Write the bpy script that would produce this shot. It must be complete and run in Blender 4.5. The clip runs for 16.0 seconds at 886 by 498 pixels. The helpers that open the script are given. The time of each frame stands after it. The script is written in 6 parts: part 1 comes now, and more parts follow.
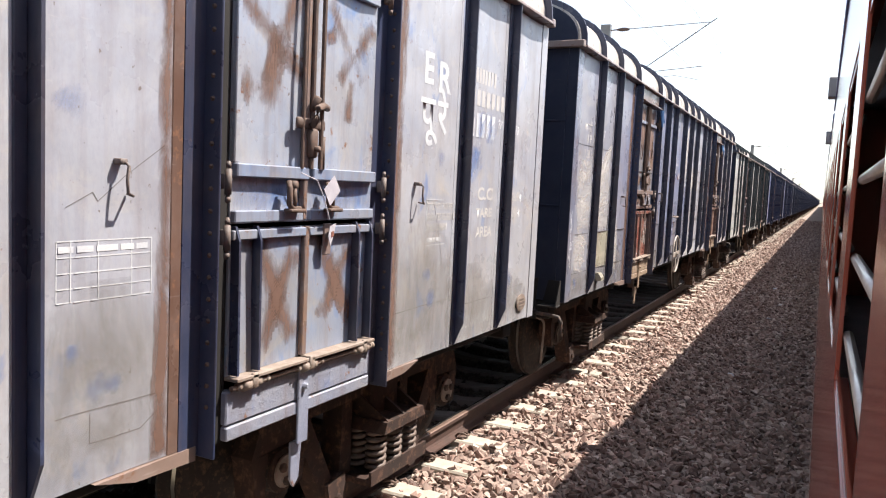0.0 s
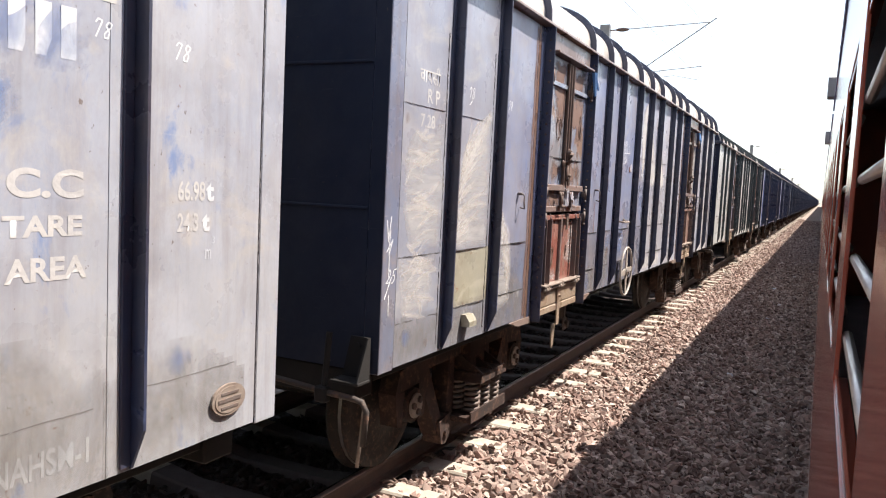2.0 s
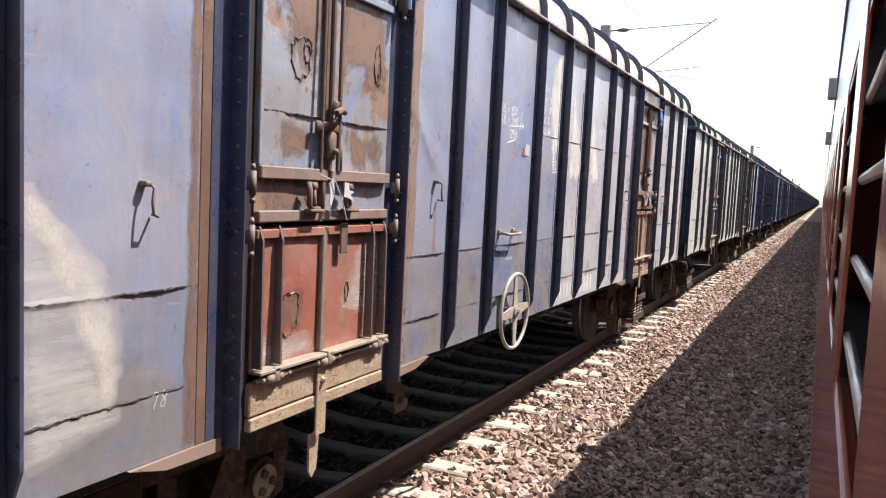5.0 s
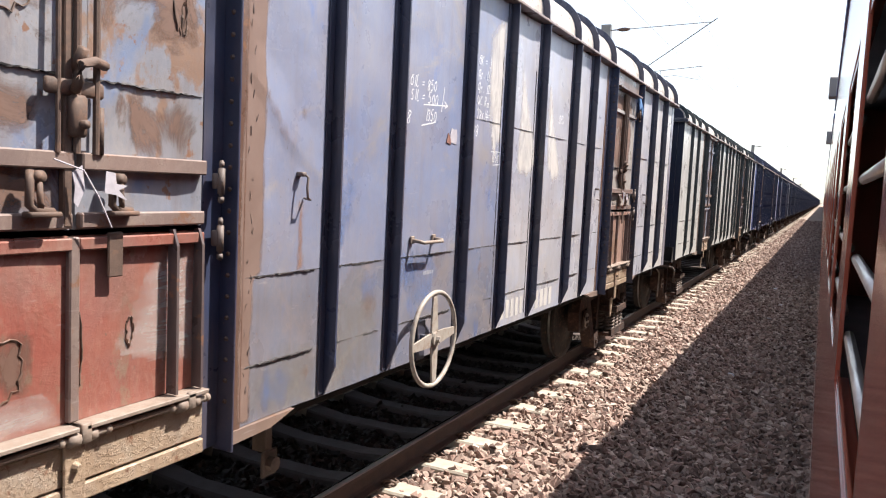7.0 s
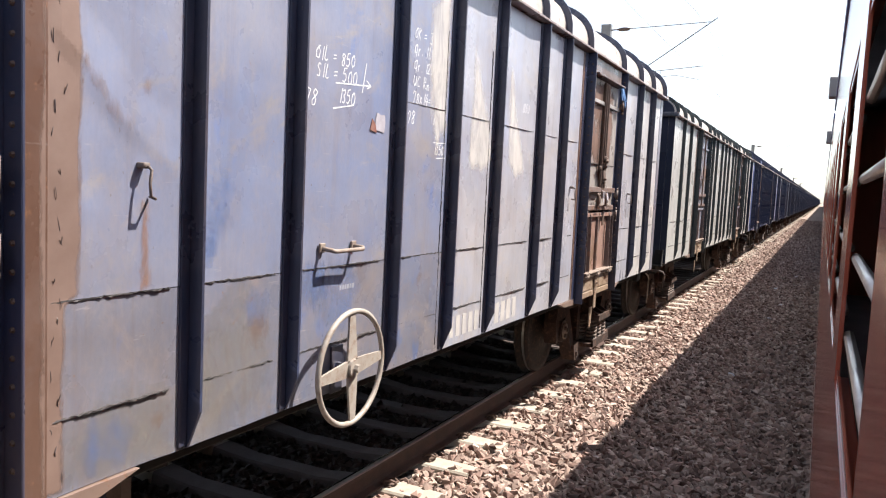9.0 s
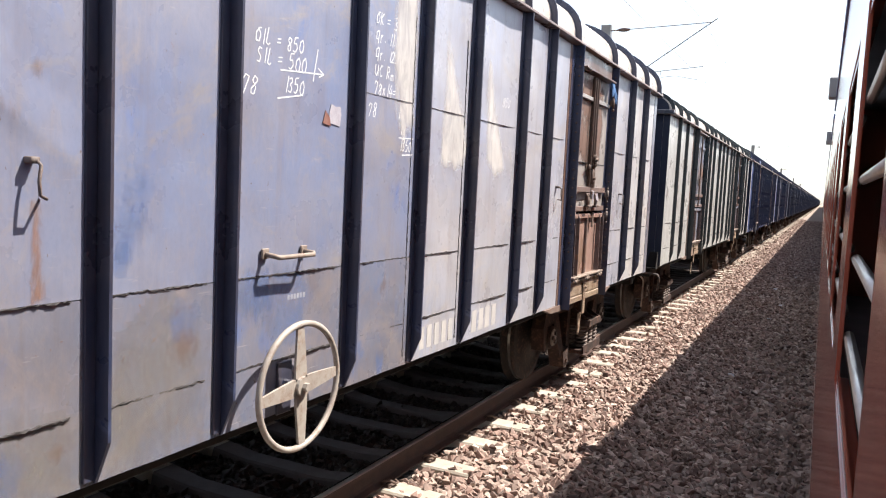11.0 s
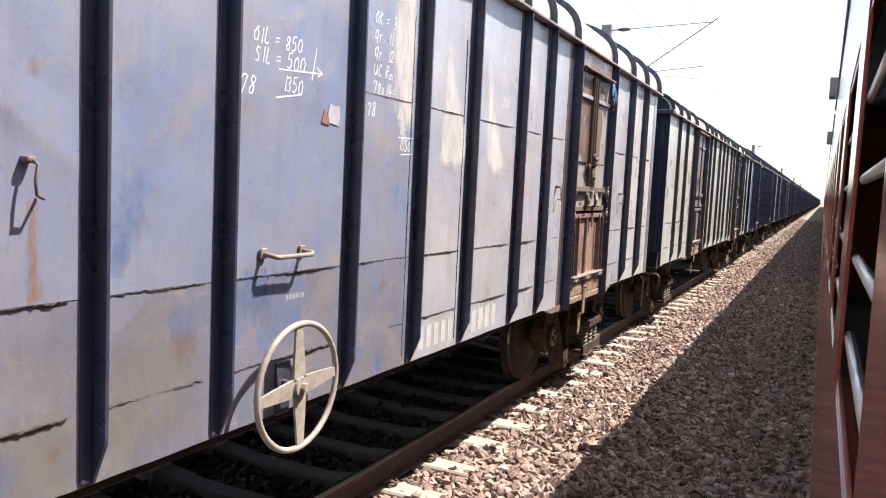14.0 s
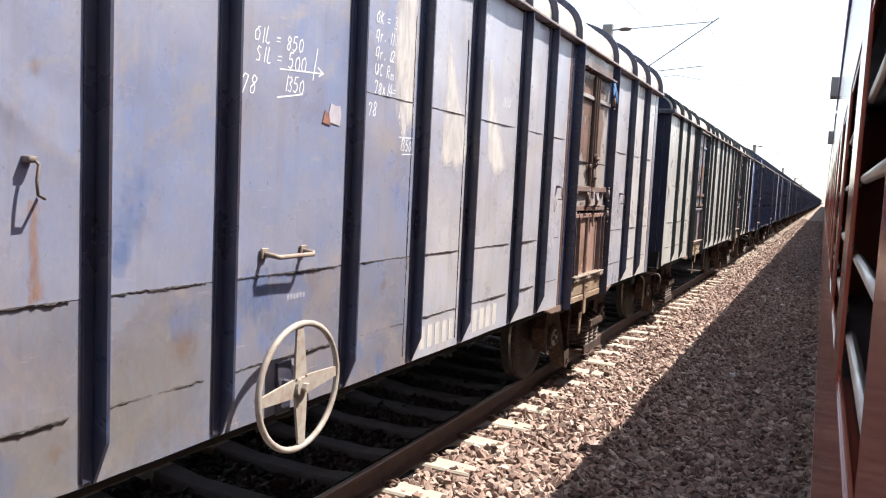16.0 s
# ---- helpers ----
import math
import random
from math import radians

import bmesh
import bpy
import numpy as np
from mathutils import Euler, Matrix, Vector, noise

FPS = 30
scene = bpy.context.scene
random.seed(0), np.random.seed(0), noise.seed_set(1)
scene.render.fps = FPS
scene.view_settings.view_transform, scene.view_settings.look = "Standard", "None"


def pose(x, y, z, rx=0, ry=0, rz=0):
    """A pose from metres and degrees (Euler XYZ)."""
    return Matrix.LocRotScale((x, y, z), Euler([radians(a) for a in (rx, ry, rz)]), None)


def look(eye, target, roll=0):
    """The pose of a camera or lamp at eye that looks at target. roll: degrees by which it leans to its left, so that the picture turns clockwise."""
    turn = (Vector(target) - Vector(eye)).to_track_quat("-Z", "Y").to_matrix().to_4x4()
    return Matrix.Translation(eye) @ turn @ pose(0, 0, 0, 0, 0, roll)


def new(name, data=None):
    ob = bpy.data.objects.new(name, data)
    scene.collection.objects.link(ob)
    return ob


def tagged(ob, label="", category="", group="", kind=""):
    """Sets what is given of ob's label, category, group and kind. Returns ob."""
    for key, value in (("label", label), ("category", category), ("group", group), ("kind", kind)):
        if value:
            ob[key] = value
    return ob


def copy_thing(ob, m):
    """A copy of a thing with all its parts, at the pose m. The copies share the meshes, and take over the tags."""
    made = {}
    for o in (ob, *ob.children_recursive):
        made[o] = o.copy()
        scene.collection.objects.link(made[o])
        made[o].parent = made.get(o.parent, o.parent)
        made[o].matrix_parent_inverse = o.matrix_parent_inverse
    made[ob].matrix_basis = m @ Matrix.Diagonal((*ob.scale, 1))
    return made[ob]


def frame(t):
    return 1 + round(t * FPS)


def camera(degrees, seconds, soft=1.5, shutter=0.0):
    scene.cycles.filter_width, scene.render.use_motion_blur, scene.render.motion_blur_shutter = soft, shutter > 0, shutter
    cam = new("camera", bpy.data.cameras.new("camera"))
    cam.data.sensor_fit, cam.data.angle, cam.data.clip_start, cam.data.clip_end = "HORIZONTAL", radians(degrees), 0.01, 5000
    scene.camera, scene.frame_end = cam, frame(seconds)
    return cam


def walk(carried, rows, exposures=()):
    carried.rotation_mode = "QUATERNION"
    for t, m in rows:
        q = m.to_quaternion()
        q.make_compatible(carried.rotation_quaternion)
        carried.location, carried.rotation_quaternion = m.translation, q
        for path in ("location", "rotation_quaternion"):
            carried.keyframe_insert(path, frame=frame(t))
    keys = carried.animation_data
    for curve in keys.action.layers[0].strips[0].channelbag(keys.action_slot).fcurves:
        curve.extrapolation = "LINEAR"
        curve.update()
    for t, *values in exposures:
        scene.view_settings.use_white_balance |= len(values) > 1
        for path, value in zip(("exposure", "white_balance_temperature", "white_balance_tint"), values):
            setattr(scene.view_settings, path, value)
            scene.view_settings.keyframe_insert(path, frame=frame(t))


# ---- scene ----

# ======================= camera =======================
EYE = Vector((0.0, 0.0, 2.11))
YAW, PITCH, ROLL = 26.326, -4.877, 2.748
# small sway of the hand: seconds, degrees to the left, degrees up
SWAY = [(0, 0, 0), (0.5, 0, 0), (1, -.03, -.015), (1.5, -.03, -.01), (2, -.05, .012), (2.5, 0, .005), (3, .05, .034), (3.5, .035, .05),
        (4, -.005, .06), (5.2, -.02, .04), (6.5, -.025, .02), (7, .03, 0), (7.5, .042, .003), (8, .055, -.004), (8.5, .055, -.03),
        (9, .034, -.015), (10.2, .034, .01), (11.5, .034, .03), (12, .047, 0), (12.5, .07, -.012), (13, .09, -.004), (13.5, .065, -.004),
        (14, .055, .004), (14.5, .055, .045), (15, .105, .02), (15.5, .13, 0), (16, .125, -.015)]
cam = camera(60.5, 16.0, 1.15)


def sight(a, b):
    y, p = radians(YAW + a), radians(PITCH + b)
    return EYE + Vector((-math.sin(y) * math.cos(p), math.cos(y) * math.cos(p), math.sin(p)))


walk(cam, [(t, look(EYE, sight(a, b), ROLL)) for t, a, b in SWAY])

# ======================= light =======================
SUN = Vector((1.0, 0.75, 1.95)).normalized()
sun = new("sun", bpy.data.lights.new("sun", "SUN"))
sun.data.energy, sun.data.angle, sun.data.color = 5.0, radians(0.53), (1.0, 0.915, 0.825)
sun.matrix_world = look(SUN * 50, (0, 0, 0))
world = bpy.data.worlds.new("sky")
scene.world = world
world.use_nodes = True
wn = world.node_tree
sky = wn.nodes.new("ShaderNodeTexSky")
sky.sky_type, sky.sun_disc = "NISHITA", False
sky.sun_elevation, sky.sun_rotation = math.asin(SUN.z), math.atan2(SUN.x, SUN.y)
sky.air_density, sky.dust_density, sky.ozone_density = 1.0, 1.0, 1.0
haze = wn.nodes.new("ShaderNodeHueSaturation")          # dusty, whitish summer sky
haze.inputs["Saturation"].default_value = 0.6
wn.links.new(sky.outputs[0], haze.inputs["Color"])
wn.links.new(haze.outputs[0], wn.nodes["Background"].inputs[0])
wn.nodes["Background"].inputs[1].default_value = 0.12
scene.view_settings.exposure = 1.24

# ======================= materials =======================


class Nodes:
    """A short hand for node materials in object space."""

    def __init__(self, name, rough=0.6, metal=0.0):
        self.m = bpy.data.materials.new(name)
        self.m.use_nodes = True
        self.t = self.m.node_tree
        self.b = self.t.nodes["Principled BSDF"]
        self.b.inputs["Roughness"].default_value = rough
        self.b.inputs["Metallic"].default_value = metal
        self.co = self.t.nodes.new("ShaderNodeTexCoord").outputs["Object"]

    def node(self, kind, **kw):
        n = self.t.nodes.new(kind)
        for k, x in kw.items():
            n.inputs[k].default_value = x
        return n

    def put(self, a, b):
        self.t.links.new(a, b)

    def at(self, scale=(1, 1, 1), shift=(0, 0, 0), turn=0.0):
        n = self.t.nodes.new("ShaderNodeMapping")
        n.inputs["Scale"].default_value, n.inputs["Location"].default_value, n.inputs["Rotation"].default_value = scale, shift, (turn, 0, 0)
        self.put(self.co, n.inputs["Vector"])
        return n.outputs[0]

    def noise(self, scale, detail=4, rough=0.55, stretch=(1, 1, 1), shift=(0, 0, 0), warp=0.0, turn=0.0):
        n = self.node("ShaderNodeTexNoise", Scale=scale, Detail=detail, Roughness=rough, Distortion=warp)
        self.put(self.at(stretch, shift, turn), n.inputs["Vector"])
        return n.outputs["Fac"]

    def ramp(self, fac, a, b):
        n = self.t.nodes.new("ShaderNodeMapRange")
        n.inputs["From Min"].default_value, n.inputs["From Max"].default_value = a, b
        self.put(fac, n.inputs["Value"])
        return n.outputs["Result"]

    def mul(self, a, b):
        n = self.t.nodes.new("ShaderNodeMath")
        n.operation = "MULTIPLY"
        self.put(a, n.inputs[0])
        if isinstance(b, float):
            n.inputs[1].default_value = b
        else:
            self.put(b, n.inputs[1])
        return n.outputs[0]

    def mix(self, fac, a, b):
        n = self.t.nodes.new("ShaderNodeMix")
        n.data_type = "RGBA"
        for sock, x in ((n.inputs["Factor"], fac), (n.inputs["A"], a), (n.inputs["B"], b)):
            if isinstance(x, (int, float)):
                sock.default_value = x
            elif isinstance(x, tuple):
                sock.default_value = (*x, 1)
            else:
                self.put(x, sock)
        return n.outputs["Result"]

    def bump(self, fac, strength, dist=0.01, last=None):
        n = self.node("ShaderNodeBump", Strength=strength, Distance=dist)
        self.put(fac, n.inputs["Height"])
        if last is not None:
            self.put(last, n.inputs["Normal"])
        return n.outputs[0]

    def done(self, colour, normal=None, rough=None):
        if isinstance(colour, tuple):
            self.b.inputs["Base Color"].default_value = (*colour, 1)
        else:
            self.put(colour, self.b.inputs["Base Color"])
        if normal is not None:
            self.put(normal, self.b.inputs["Normal"])
        if rough is not None:
            self.put(rough, self.b.inputs["Roughness"])
        return self.m


RUST = (0.20, 0.105, 0.065)
BROWN = (0.23, 0.15, 0.11)


def paint(name, a, b, old, chips=0.62, brown=0.72, blue=0.64, streak=0.25, scuff=None, rough=0.5, seed=0.0, wave=0.7, grub=0.35, matt=0.0, dash=None, flake=0.0):
    """Old wagon paint: two tones, a former coat showing through, vertical streaks, rust chips, dents."""
    n = Nodes(name, rough)
    sh = (seed, seed * 1.7, seed * 0.6)
    c = n.mix(n.ramp(n.noise(1.3, 5, 0.6, shift=sh), 0.32, 0.68), a, b)
    c = n.mix(n.mul(n.ramp(n.noise(1.0, 6, 0.65, (2, 14, 0.8), sh), 0.5, 0.78), streak), c, tuple(x * 0.62 for x in BROWN))
    c = n.mix(n.mul(n.ramp(n.noise(2.6, 7, 0.62, (1, 1.6, 0.9), (seed + 4, 2, 1), 0.4), blue, blue + 0.10), 0.75), c, old)
    if scuff:
        pale, share = scuff
        c = n.mix(n.mul(n.ramp(n.noise(1.7, 8, 0.7, (1, 1, 1.3), (seed + 9, 5, 3), 1.6), share, share + 0.16), 0.85), c, pale)
        c = n.mix(n.mul(n.ramp(n.noise(5.0, 9, 0.75, (1, 2.5, 0.9), (seed + 2, 1, 7), 2.0), 0.5, 0.7), 0.4), c, pale)
    c = n.mix(n.ramp(n.noise(1.9, 9, 0.66, (1, 1.2, 0.8), (seed + 7, 3, 5)), brown, brown + 0.035), c, BROWN)
    c = n.mix(n.ramp(n.noise(13, 6, 0.7, shift=(seed, 8, 2)), chips, chips + 0.05), c, RUST)
    c = n.mix(n.mul(n.ramp(n.noise(3.4, 9, 0.72, (1, 1.2, 0.8), (seed + 1, 6, 4), 0.5), 0.46, 0.72), grub), c, (0.205, 0.17, 0.165))
    c = n.mix(n.mul(n.ramp(n.noise(1.0, 3, 0.6, (4, 5, 46), (seed, 4, 9), 0.3, 0.55), 0.67, 0.73), grub * 0.6 if dash is None else dash), c, (0.44, 0.42, 0.41))
    c = n.mix(n.mul(n.ramp(n.noise(38, 3, 0.6, (1, 1, 0.7), (seed, 2, 2)), 0.70, 0.74), 0.8), c, (0.13, 0.095, 0.075))
    fine = n.noise(60, 4, 0.7, (1, 1, 0.5))
    c = n.mix(n.mul(n.ramp(fine, 0.45, 0.75), 0.22), c, tuple(x * 0.6 for x in a))
    nor = n.bump(n.noise(2.2, 2, 0.4, shift=sh), wave, 0.03)
    nor = n.bump(n.noise(26, 5, 0.6), 0.12, 0.004, nor)
    if flake:
        nor = n.bump(n.ramp(n.noise(34, 7, 0.68, (1, 1, 1.3), (seed, 3, 3)), 0.47, 0.60), flake, 0.010, nor)
    r = n.ramp(n.noise(3, 5, 0.6, shift=sh), 0.1 - matt, 1.25 - matt)
    return n.done(c, nor, r)


def grime(name, a, b, rough=0.8, scale=6.0, rust=0.0, bump=0.3, metal=0.0):
    n = Nodes(name, rough, metal)
    c = n.mix(n.ramp(n.noise(scale, 7, 0.65), 0.3, 0.7), a, b)
    if rust:
        c = n.mix(n.mul(n.ramp(n.noise(scale * 2.3, 6, 0.7, shift=(3, 1, 2)), 0.52, 0.66), rust), c, RUST)
    return n.done(c, n.bump(n.noise(scale * 6, 5, 0.65), bump, 0.006))


PANEL_PALE = paint("pale_grey_paint", (0.40, 0.40, 0.42), (0.32, 0.34, 0.40), (0.12, 0.20, 0.40), seed=1.0, blue=0.585, scuff=((0.44, 0.41, 0.375), 0.54), chips=0.68, brown=0.745, streak=0.4)
PANEL_BLUE = paint("blue_grey_paint", (0.18, 0.22, 0.35), (0.24, 0.24, 0.29), (0.115, 0.18, 0.40), seed=2.3, blue=0.63, scuff=((0.29, 0.265, 0.255), 0.53), chips=0.69, brown=0.76, streak=0.35)
PANEL_MID = paint("light_blue_grey_paint", (0.33, 0.355, 0.445), (0.39, 0.38, 0.40), (0.16, 0.22, 0.40), seed=2.9, blue=0.68, scuff=((0.42, 0.39, 0.37), 0.52), chips=0.69, brown=0.75, streak=0.35)
PANEL_WHITE = paint("off_white_paint", (0.50, 0.50, 0.52), (0.44, 0.43, 0.44), (0.24, 0.28, 0.40), seed=4.4, blue=0.70, scuff=((0.55, 0.51, 0.47), 0.5), chips=0.66, brown=0.72, streak=0.45)
PANEL_SCUFF = paint("scuffed_grey_paint", (0.245, 0.265, 0.335), (0.27, 0.27, 0.305), (0.17, 0.215, 0.34), seed=3.1, blue=0.68, scuff=((0.36, 0.35, 0.35), 0.53), chips=0.70, brown=0.77, dash=0.1)
PANEL_LAVENDER = paint("lavender_grey_paint", (0.30, 0.325, 0.405), (0.35, 0.355, 0.385), (0.12, 0.20, 0.42), seed=20.0, blue=0.60, scuff=((0.39, 0.38, 0.38), 0.54), chips=0.70, brown=0.76, streak=0.3)
PANEL_MINT = paint("pale_sage_paint", (0.50, 0.505, 0.49), (0.42, 0.43, 0.42), (0.24, 0.28, 0.30), seed=21.0, blue=0.70, chips=0.66, brown=0.72, streak=0.45)
RIB_GREEN = paint("rib_dark_green_paint", (0.022, 0.04, 0.046), (0.027, 0.036, 0.042), (0.03, 0.05, 0.07), seed=22.0, grub=0.1, dash=0.0)
PANEL_LOWER = paint("grimy_lower_sheet_paint", (0.145, 0.175, 0.265), (0.18, 0.175, 0.205), (0.10, 0.15, 0.31), seed=2.6, blue=0.60, scuff=((0.26, 0.23, 0.23), 0.52), chips=0.65, brown=0.70, streak=0.5, grub=0.6, wave=0.8)
GUTTER = paint("dusty_eave_paint", (0.27, 0.205, 0.18), (0.20, 0.14, 0.115), (0.3, 0.27, 0.26), seed=18.0, chips=0.6)
DOOR_RAIL = paint("door_rail_paint", (0.215, 0.155, 0.135), (0.165, 0.125, 0.115), (0.20, 0.205, 0.24), seed=19.0, chips=0.58, brown=0.6, scuff=((0.28, 0.23, 0.20), 0.54), flake=0.12)
PANEL_OCHRE = paint("ochre_scuffed_paint", (0.28, 0.255, 0.18), (0.34, 0.325, 0.27), (0.26, 0.25, 0.22), seed=5.2, scuff=((0.47, 0.44, 0.36), 0.52), brown=0.76)
DOOR_SKY = paint("door_sky_paint", (0.20, 0.25, 0.36), (0.27, 0.285, 0.32), (0.11, 0.20, 0.40), seed=24.0, brown=0.64, blue=0.55, scuff=((0.31, 0.29, 0.26), 0.54), streak=0.6, wave=0.8, dash=0.05)
DOOR_WORN = paint("door_worn_paint", (0.36, 0.335, 0.31), (0.27, 0.25, 0.245), (0.2, 0.23, 0.29), seed=25.0, brown=0.60, chips=0.60, blue=0.62, streak=0.6, wave=0.9)
DOOR_PINK = paint("door_faded_red_paint", (0.34, 0.215, 0.175), (0.28, 0.185, 0.155), (0.30, 0.27, 0.25), seed=26.0, brown=0.60, chips=0.62, blue=0.62, streak=0.6, wave=0.9)
DOOR_PALE = paint("door_pale_paint", (0.275, 0.325, 0.43), (0.33, 0.33, 0.34), (0.11, 0.20, 0.40), seed=6.5, brown=0.67, blue=0.56, scuff=((0.38, 0.355, 0.32), 0.55), streak=0.55, wave=0.8, dash=0.1)
DOOR_BLUE = paint("door_rusty_blue_paint", (0.20, 0.245, 0.335), (0.225, 0.215, 0.22), (0.13, 0.19, 0.33), seed=7.7, brown=0.55, chips=0.60, blue=0.54, streak=0.7, wave=1.0, scuff=((0.30, 0.285, 0.285), 0.54), flake=0.07)
DOOR_RED = paint("door_red_oxide_paint", (0.27, 0.085, 0.066), (0.235, 0.135, 0.105), (0.22, 0.23, 0.26), seed=8.8, brown=0.58, chips=0.64, blue=0.68, scuff=((0.33, 0.21, 0.165), 0.52), rough=0.65, streak=0.5, wave=0.8, flake=0.12, matt=-0.15)
SILL_CREAM = paint("sill_cream_paint", (0.38, 0.285, 0.20), (0.28, 0.195, 0.14), (0.28, 0.235, 0.20), seed=9.4, brown=0.60, chips=0.60, streak=0.6, scuff=((0.40, 0.34, 0.275), 0.52), wave=0.8, flake=0.42)
SILL_BLUE = paint("sill_blue_paint", (0.21, 0.245, 0.36), (0.30, 0.30, 0.32), (0.14, 0.19, 0.40), seed=10.4, brown=0.68, streak=0.5, flake=0.3)
EDGE_BROWN = paint("edge_brown_paint", (0.12, 0.085, 0.075), (0.085, 0.07, 0.075), (0.15, 0.14, 0.16), seed=23.0, chips=0.6, dash=0.0)
BROWN_PAINT = paint("brown_primer", (0.10, 0.055, 0.04), (0.15, 0.09, 0.068), (0.2, 0.22, 0.3), seed=11.0, blue=0.7, chips=0.58)
RIB_BLUE = paint("rib_blue_paint", (0.030, 0.042, 0.092), (0.034, 0.036, 0.055), (0.10, 0.13, 0.25), seed=12.0, brown=0.80, chips=0.76, streak=0.4, grub=0.15, dash=0.0)
END_NAVY = paint("end_dark_navy", (0.009, 0.016, 0.042), (0.011, 0.017, 0.036), (0.009, 0.016, 0.048), seed=13.0, grub=0.06, wave=0.3, matt=0.35, streak=0.1, brown=0.85, chips=0.8)
ROOF_PALE = paint("roof_pale_paint", (0.56, 0.52, 0.47), (0.45, 0.41, 0.37), (0.4, 0.4, 0.42), seed=14.0, brown=0.64)
PANEL_GREEN = paint("dark_teal_paint", (0.065, 0.11, 0.14), (0.06, 0.09, 0.11), (0.07, 0.10, 0.2), seed=15.0, brown=0.7)
PANEL_NAVY = paint("navy_paint", (0.055, 0.095, 0.26), (0.055, 0.08, 0.18), (0.06, 0.10, 0.32), seed=16.0, brown=0.7)
PANEL_SLATE = paint("slate_paint", (0.085, 0.10, 0.14), (0.07, 0.08, 0.10), (0.08, 0.10, 0.2), seed=17.0, brown=0.68)
IRON = grime("dirty_iron", (0.06, 0.045, 0.038), (0.035, 0.028, 0.025), 0.75, rust=0.6)
BOGIE_MAT = grime("bogie_rust_dust", (0.048, 0.0225, 0.016), (0.0145, 0.009, 0.0072), 0.85, rust=0.5)
# the shade beneath the body is put into this near-black base colour
FRAME_MAT = grime("underframe_shaded", (0.015, 0.012, 0.011), (0.009, 0.008, 0.0075), 0.85)
SPRING_MAT = grime("spring_steel", (0.16, 0.12, 0.10), (0.09, 0.07, 0.06), 0.6, 20)
HINGE_DULL = grime("dull_worn_iron", (0.17, 0.135, 0.12), (0.10, 0.08, 0.072), 0.6, 14, rust=0.4)
HINGE_PALE = grime("worn_pale_iron", (0.31, 0.26, 0.22), (0.18, 0.135, 0.11), 0.6, 14, rust=0.4)
LATCH_MAT = grime("latch_rust", (0.125, 0.08, 0.06), (0.07, 0.046, 0.037), 0.7, 12, rust=0.5)
WHEEL_CREAM = grime("cream_wheel_paint", (0.39, 0.36, 0.32), (0.27, 0.23, 0.20), 0.55, 10, rust=0.55, bump=0.2)
WHITE_MARK = grime("white_stencil_paint", (0.72, 0.70, 0.66), (0.52, 0.52, 0.53), 0.7, 12)
FAINT_MARK = grime("faded_stencil_paint", (0.60, 0.60, 0.60), (0.44, 0.46, 0.50), 0.7, 8)
GHOST_MARK = grime("ghost_stencil_paint", (0.52, 0.50, 0.475), (0.41, 0.40, 0.40), 0.7, 10)
CHALK = grime("chalk", (0.80, 0.80, 0.80), (0.62, 0.63, 0.66), 0.95, 40)
SCRATCH = grime("scratched_grey", (0.20, 0.19, 0.19), (0.14, 0.13, 0.135), 0.8, 20)
PAPER = grime("paper_label", (0.50, 0.48, 0.52), (0.33, 0.31, 0.35), 0.8, 9)
WELD = grime("weld_bead", (0.05, 0.045, 0.045), (0.03, 0.028, 0.03), 0.7, 30)
TYRE_STEEL = grime("wheel_steel", (0.019, 0.0125, 0.010), (0.011, 0.008, 0.0072), 0.8, 10, rust=0.4)
TREAD = grime("polished_tread", (0.55, 0.52, 0.50), (0.4, 0.37, 0.35), 0.3, 14, metal=0.9, bump=0.05)
RAIL_RUST = grime("rail_rust", (0.072, 0.035, 0.026), (0.042, 0.024, 0.019), 0.8, 9, bump=0.2)
RAIL_BRIGHT = grime("polished_gauge_corner", (0.55, 0.53, 0.52), (0.42, 0.39, 0.37), 0.15, 4, metal=0.95, bump=0.01)
RAIL_TOP = grime("rail_polish", (0.30, 0.21, 0.17), (0.18, 0.115, 0.09), 0.42, 4, metal=0.55, bump=0.05)
CONCRETE = grime("sleeper_concrete", (0.44, 0.40, 0.34), (0.33, 0.285, 0.235), 0.9, 7, rust=0.15, bump=0.3)
# concrete with the shade under the wagons put into its colour
SHADED_CONCRETE = grime("shaded_concrete", (0.125, 0.10, 0.09), (0.085, 0.066, 0.06), 0.9, 7, bump=0.4)
CLIP_MAT = grime("clip_rust", (0.13, 0.08, 0.06), (0.08, 0.055, 0.045), 0.7, 30)
GALV = grime("galvanised_mast", (0.25, 0.25, 0.25), (0.17, 0.17, 0.18), 0.5, 5, metal=0.5)
PORCELAIN = grime("brown_insulator", (0.10, 0.06, 0.05), (0.07, 0.05, 0.045), 0.3, 5)
WIRE = grime("wire_copper", (0.16, 0.13, 0.11), (0.1, 0.08, 0.07), 0.5, 5)
COACH_RED = grime("coach_red_enamel", (0.38, 0.088, 0.054), (0.363, 0.084, 0.052), 0.10, 3, bump=0.001)
COACH_GREY = grime("coach_grey_skirt", (0.30, 0.29, 0.29), (0.24, 0.23, 0.23), 0.4, 3, bump=0.05)
COACH_BLUE = grime("coach_blue_cornice", (0.05, 0.08, 0.28), (0.04, 0.06, 0.2), 0.4, 3, bump=0.05)
COACH_ROOF = grime("coach_roof_grey", (0.38, 0.37, 0.36), (0.28, 0.27, 0.27), 0.6, 2)
BAR_STEEL = grime("window_bar_steel", (0.60, 0.55, 0.50), (0.48, 0.42, 0.38), 0.3, 20, metal=0.7, bump=0.05)
DARK_IN = grime("coach_dark_inside", (0.17, 0.135, 0.13), (0.12, 0.095, 0.09), 0.7, 3)
